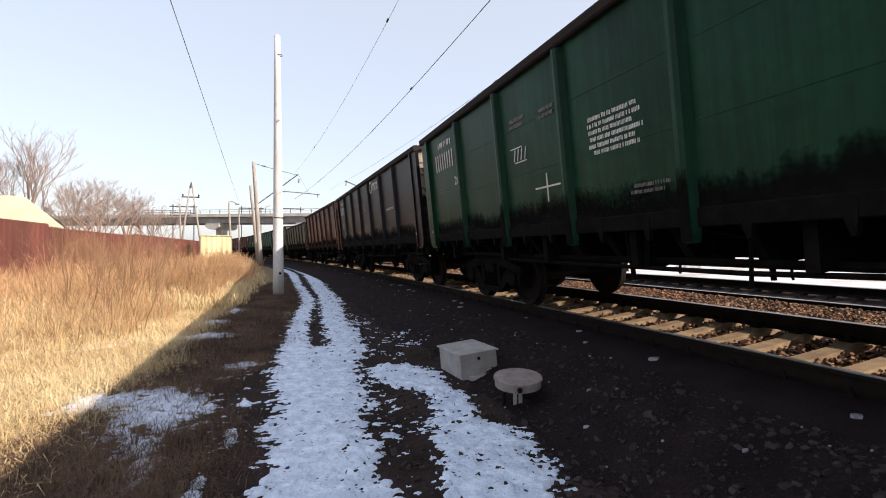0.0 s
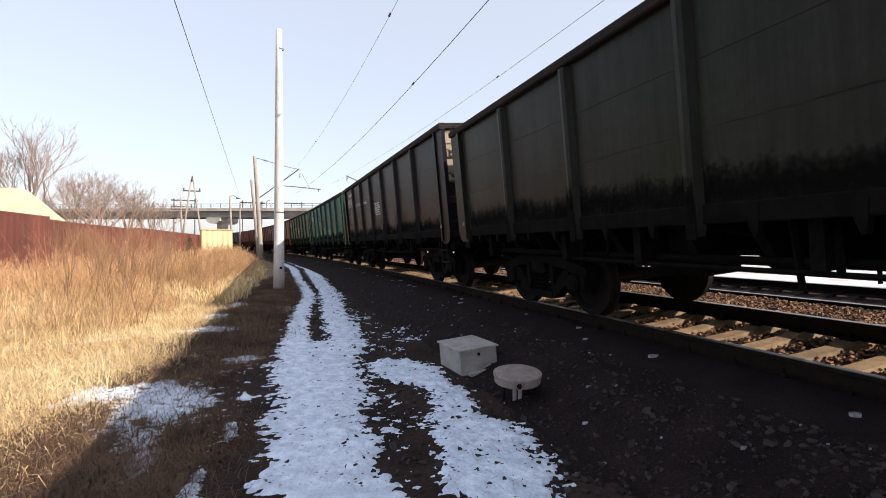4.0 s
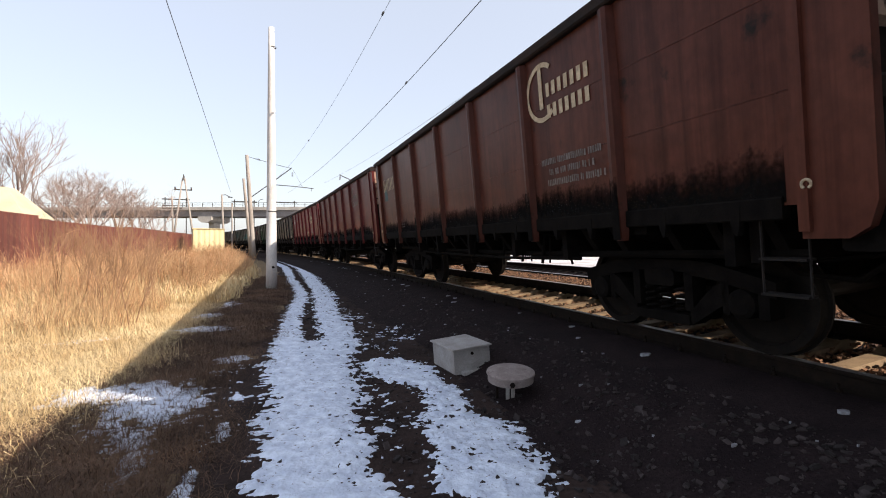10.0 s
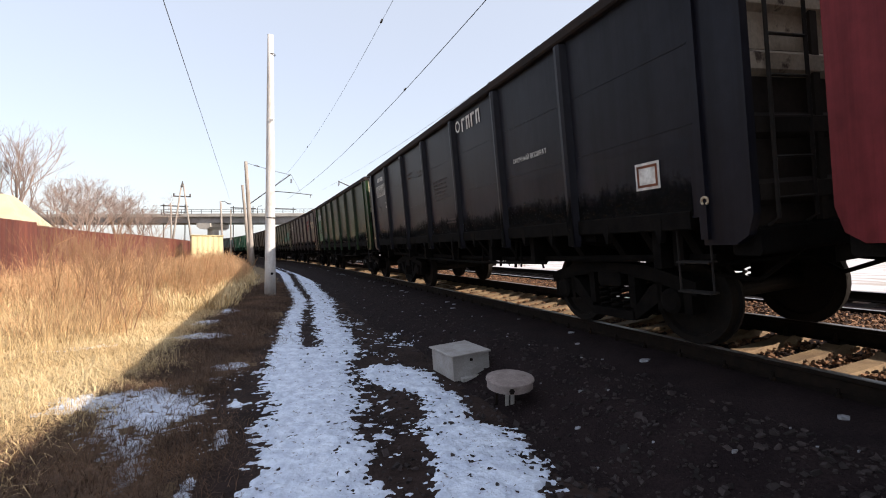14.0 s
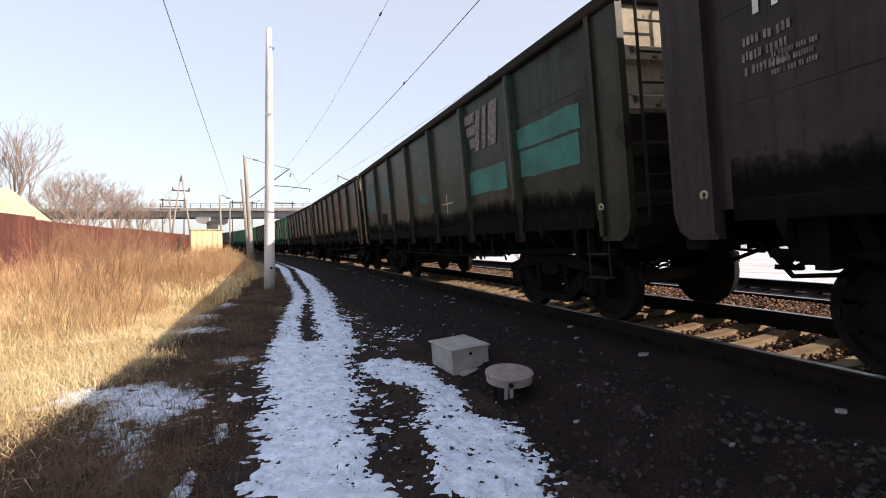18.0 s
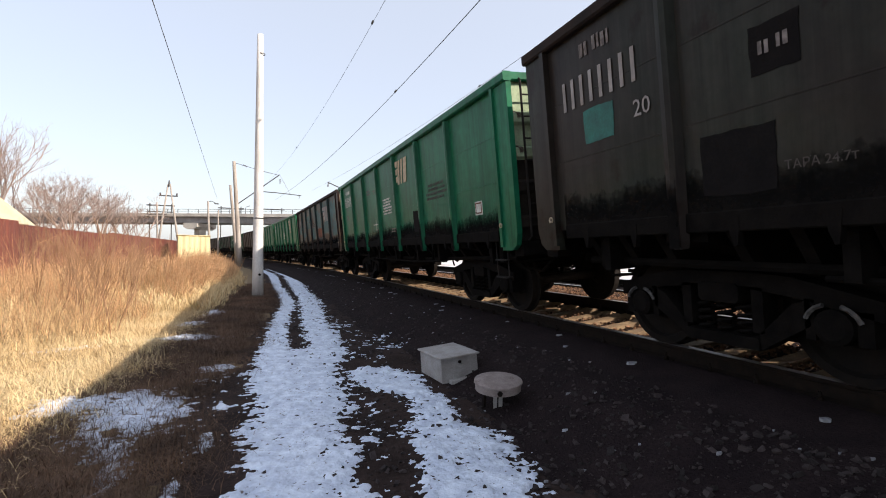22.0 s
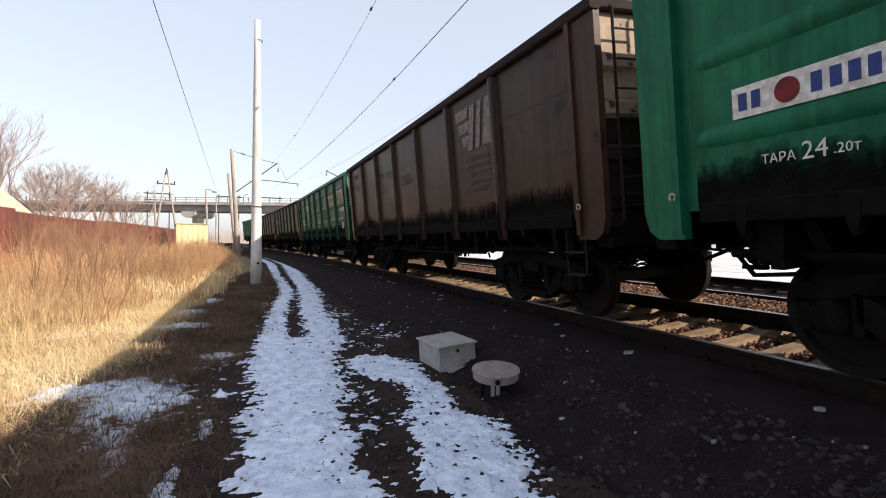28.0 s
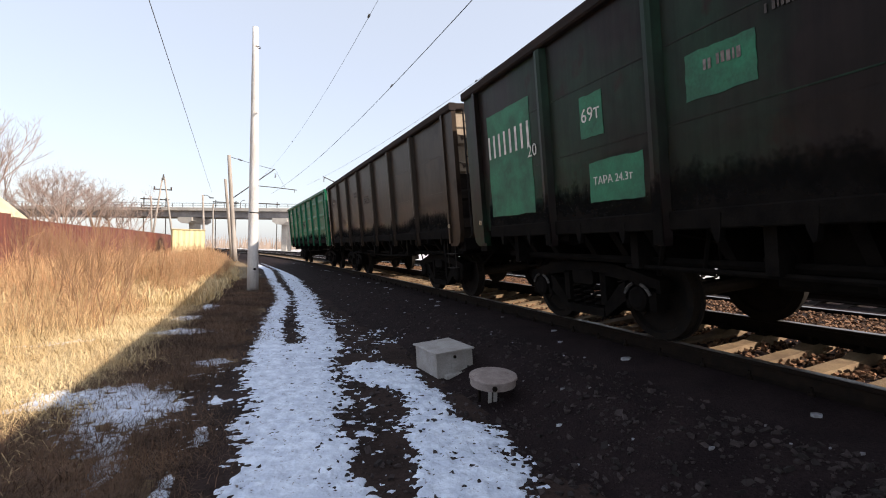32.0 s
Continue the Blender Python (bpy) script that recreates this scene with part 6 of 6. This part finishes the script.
def brush_edge(s):
    return lerp_table(((8, -8.2), (9.5, -7.4), (13, -7.2), (20, -6.3), (30, -5.4), (60, -4.9)), s, 1)


stems("dry_brush", "dense reddish-brown dry weed stems in the field", 5200, 10.2, 26, 1.2, brush_edge, (0.6, 1.7), 21, 0.9, BRUSH)
stems("dry_brush", "pale straw-coloured dry stems among the weeds", 4200, 9.2, 26, 1.2, brush_edge, (0.4, 1.3), 25, 0.9, STRAW)
stems("dry_brush", "reddish-brown dry brush along the curve", 6000, 20, 75, 1.2, brush_edge, (0.9, 2.0), 22, 1.2, BRUSH)
stems("dry_brush", "pale straw-coloured stems along the curve", 2600, 18, 75, 1.2, brush_edge, (0.6, 1.5), 26, 1.2, STRAW)


SHRUB = material("reddish_twig_bark", (0.36, 0.22, 0.13), (0.26, 0.145, 0.08), 3, 0.5, 0.9, bump=0.1)


def bare_tree(name, x, y, h, seed, label, spread=0.5, depth=5, trunks=1, wood_of=None):
    """Leafless tree: tapered trunk and limbs, and a crown of fine twigs."""
    rnd = random.Random(seed)
    fine, stems_of = Shape(), []

    def grow(p, d, length, r, level):
        q = p + d * length
        bend = p.lerp(q, 0.5) + Vector((rnd.gauss(0, 0.05), rnd.gauss(0, 0.05), 0)) * length
        (stems_of[-1] if level < 2 else fine).tube([p, bend, q], r, 6 if level < 2 else 3, r * 0.6)
        if level >= depth:
            return
        for _ in range(rnd.choice((2, 3, 3)) if level else 4):
            k = rnd.uniform(0.45, 1.0)
            nd = (d + Vector((rnd.gauss(0, spread), rnd.gauss(0, spread), rnd.uniform(0.0, 0.45)))).normalized()
            grow(p.lerp(q, k), nd, length * rnd.uniform(0.55, 0.8), r * 0.62, level + 1)

    for k in range(trunks):
        stems_of.append(Shape())
        d = Vector((rnd.gauss(0, 0.12), rnd.gauss(0, 0.12), 1)).normalized()
        grow(Vector((rnd.gauss(0, 0.3) * (trunks > 1), rnd.gauss(0, 0.3) * (trunks > 1), -0.2)), d, h * 0.33, h * (0.0085 if trunks < 4 else 0.0035), 0)
    ob = empty(name, Matrix.Translation((x, y, 0)), label, "tree", "bare trees behind the fence")
    for wood in stems_of:
        part("trunk", wood, wood_of or BARK, ob)
    part("crown", fine, wood_of or BARK, ob, "fine leafless twigs")


bare_tree("bare_tree", -21.6, 52, 15.5, 3, "tall leafless grey-brown tree behind the hall", 0.36, 6, 2)
bare_tree("bare_tree", -24.6, 54, 14.5, 4, "tall leafless grey-brown tree behind the hall", 0.36, 6)
bare_tree("bare_tree", -18.6, 54, 11.5, 5, "low leafless spreading tree behind the fence", 0.6, 6, 2)
bare_tree("bare_tree", -17.0, 50, 10.5, 6, "low leafless spreading tree behind the fence", 0.6, 6, 2)
bare_tree("bare_tree", -14.5, 47, 9.5, 7, "low leafless bush-like tree behind the fence", 0.6, 6, 3)
bare_tree("bare_tree", -15.8, 56, 11.5, 8, "low leafless spreading tree behind the fence", 0.5, 6, 2)
bare_tree("bare_tree", -13.0, 58, 9.6, 12, "low leafless bush-like tree behind the fence", 0.5, 6, 3)
for k, (x, y, h) in enumerate(((-2.8, 10.1, 2.9), (-3.3, 11.2, 3.0), (-3.0, 12.6, 2.7), (-4.6, 14.5, 3.0), (-3.9, 16.5, 2.6), (-7.4, 21.0, 3.4), (-8.6, 25.0, 3.6), (-6.0, 18.6, 2.6))):
    bare_tree("bare_shrub", x, y, h, 60 + k, "thin reddish leafless shrub rising from the brush", 0.26, 4, 4, SHRUB)


def stalks():
    """Thicker pale weed stalks standing before the brush."""
    rnd, sh = random.Random(77), Shape()
    for _ in range(90):
        s = 7.5 + 12 * rnd.random()
        u = brush_edge(max(8, s)) + 0.6 - 4.5 * rnd.random() ** 1.4
        p = on_plan(s, u, ground_z(s, u) - 0.02)
        if p.x < -11.3:
            continue
        h = rnd.uniform(0.3, 0.9)
        lean = Vector((rnd.gauss(0, 0.28), rnd.gauss(0, 0.28), 1))
        sh.tube([p, p + lean * h * 0.5, p + lean * h + Vector((rnd.gauss(0, 0.08), 0, -0.03))], rnd.uniform(0.003, 0.005), 4, 0.002)
    me = bpy.data.meshes.new("weed_stalks")
    me.from_pydata(sh.v, [], sh.f)
    me.materials.append(GRASS)
    tagged(new("weed_stalks", me), "pale straw-coloured broken weed stalks", "weeds", kind="stuff")


stalks()


def far_woods():
    """Hazy bare woods and scrub on the horizon, joined."""
    rnd, verts, faces = random.Random(8), [], []
    for _ in range(3800):
        x, y = rnd.uniform(-170, 140), rnd.uniform(190, 330)
        h = rnd.uniform(2.5, 7.5)
        n = len(verts)
        dx = rnd.gauss(0, 0.12) * h
        w = rnd.uniform(0.1, 0.3)
        verts.extend([(x - w, y, -0.6), (x + w, y, -0.6), (x + dx, y + w, h), (x, y + 2 * w, -0.6)])
        faces.extend([(n, n + 1, n + 2), (n + 1, n + 3, n + 2), (n + 3, n, n + 2)])
    me = bpy.data.meshes.new("far_woods")
    me.from_pydata(verts, [], faces)
    me.materials.append(HAZY)
    tagged(new("far_woods", me), "pale hazy leafless woods far behind the bridge", "woods", kind="stuff")


HAZY = per_piece(material("pale_far_twigs", (0.42, 0.34, 0.28), (0.34, 0.27, 0.22), 0.1, 0.5, 0.9, bump=0.0), 0.7, 1.2)
far_woods()


def white_fence():
    f = tagged(new("pale_fence"), "low whitish picket fence beyond the bridge", "fence")
    me = Shape().box(-0.05, 0.05, -0.03, 0.03, 0, 1.6).mesh("picket")
    for k in range(60):
        part("picket", me, PARAPET, f, m=Matrix.Translation(on_plan(132 + 0.5 * k, -6.0, -0.1)))
    part("rail", Shape().tube([on_plan(132 + 3 * k, -6.0, 1.2) for k in range(11)], 0.05, 4), PARAPET, f)


white_fence()


def snow_bushes():
    """Dark bare bushes on the snowy field beyond the tracks."""
    for k, (s, u) in enumerate(((7, 13.5), (18, 14), (31, 13.5))):
        p = on_plan(s, u, 0.4)
        bare_tree("bare_bush", p.x, p.y, 2.2, 40 + k, "dark leafless bush standing in snow", 0.8, 4, 3)


snow_bushes()


OLDSNOW = material("dirty_old_snow", (0.40, 0.42, 0.46), (0.22, 0.215, 0.225), 12, 0.5, 0.8, bump=0.4, fine=40)


def snow_chips():
    """Small flat leftovers of grey snow on sleeper ends and verge."""
    rnd, sh = random.Random(31), Shape()
    spots = [(1.2 + 0.5 * k + rnd.uniform(-0.1, 0.1), -1.22 + rnd.gauss(0, 0.08), rnd.uniform(0.03, 0.075)) for k in range(70) if rnd.random() < 0.4]
    spots += [(1.5 + 20 * rnd.random() ** 1.6, rnd.uniform(-3.2, -1.4), rnd.uniform(0.010, 0.026)) for _ in range(70)]
    for s, u, r in spots:
        c = on_plan(s, u, ground_z(s, u))
        n = 7
        ring = [(r * rnd.uniform(0.7, 1.3) * math.cos(2 * math.pi * k / n), 0.6 * r * rnd.uniform(0.6, 1.3) * math.sin(2 * math.pi * k / n)) for k in range(n)]
        t = 0.010 + 0.08 * r
        vs = [c + Vector((x, y, -0.03)) for x, y in ring] + [c + Vector((0.9 * x, 0.9 * y, t)) for x, y in ring]
        sh.add(vs, [(k, (k + 1) % n, n + (k + 1) % n, n + k) for k in range(n)] + [tuple(range(n, 2 * n))])
    me = bpy.data.meshes.new("snow_chips")
    me.from_pydata(sh.v, [], sh.f)
    me.materials.append(OLDSNOW)
    tagged(new("snow_chips", me), "small grey snow leftovers beside the rail", "snow", kind="stuff")


snow_chips()


# ---- movement ----
def motions():
    for i, w in TRAIN.items():
        walk(w, [(k * 0.5, track_pose(wagon_at(i, k * 0.5))) for k in range(65)])
    for i, off, a, ax in AXLES:
        def turn(t):
            return Matrix.Translation((0, a, 0.475)) @ Matrix.Rotation(travel(t) / 0.475, 4, "X")
        near = [k for k in range(481) if -8 < wagon_at(i, k / 15) + off < 26]
        times = sorted({0.0, *(k / 15 for k in near), 32.0})
        first, last = (near[0] / 15, near[-1] / 15) if near else (0.0, 0.0)
        walk(ax, [(t, turn(min(max(t, first), last))) for t in times])


motions()
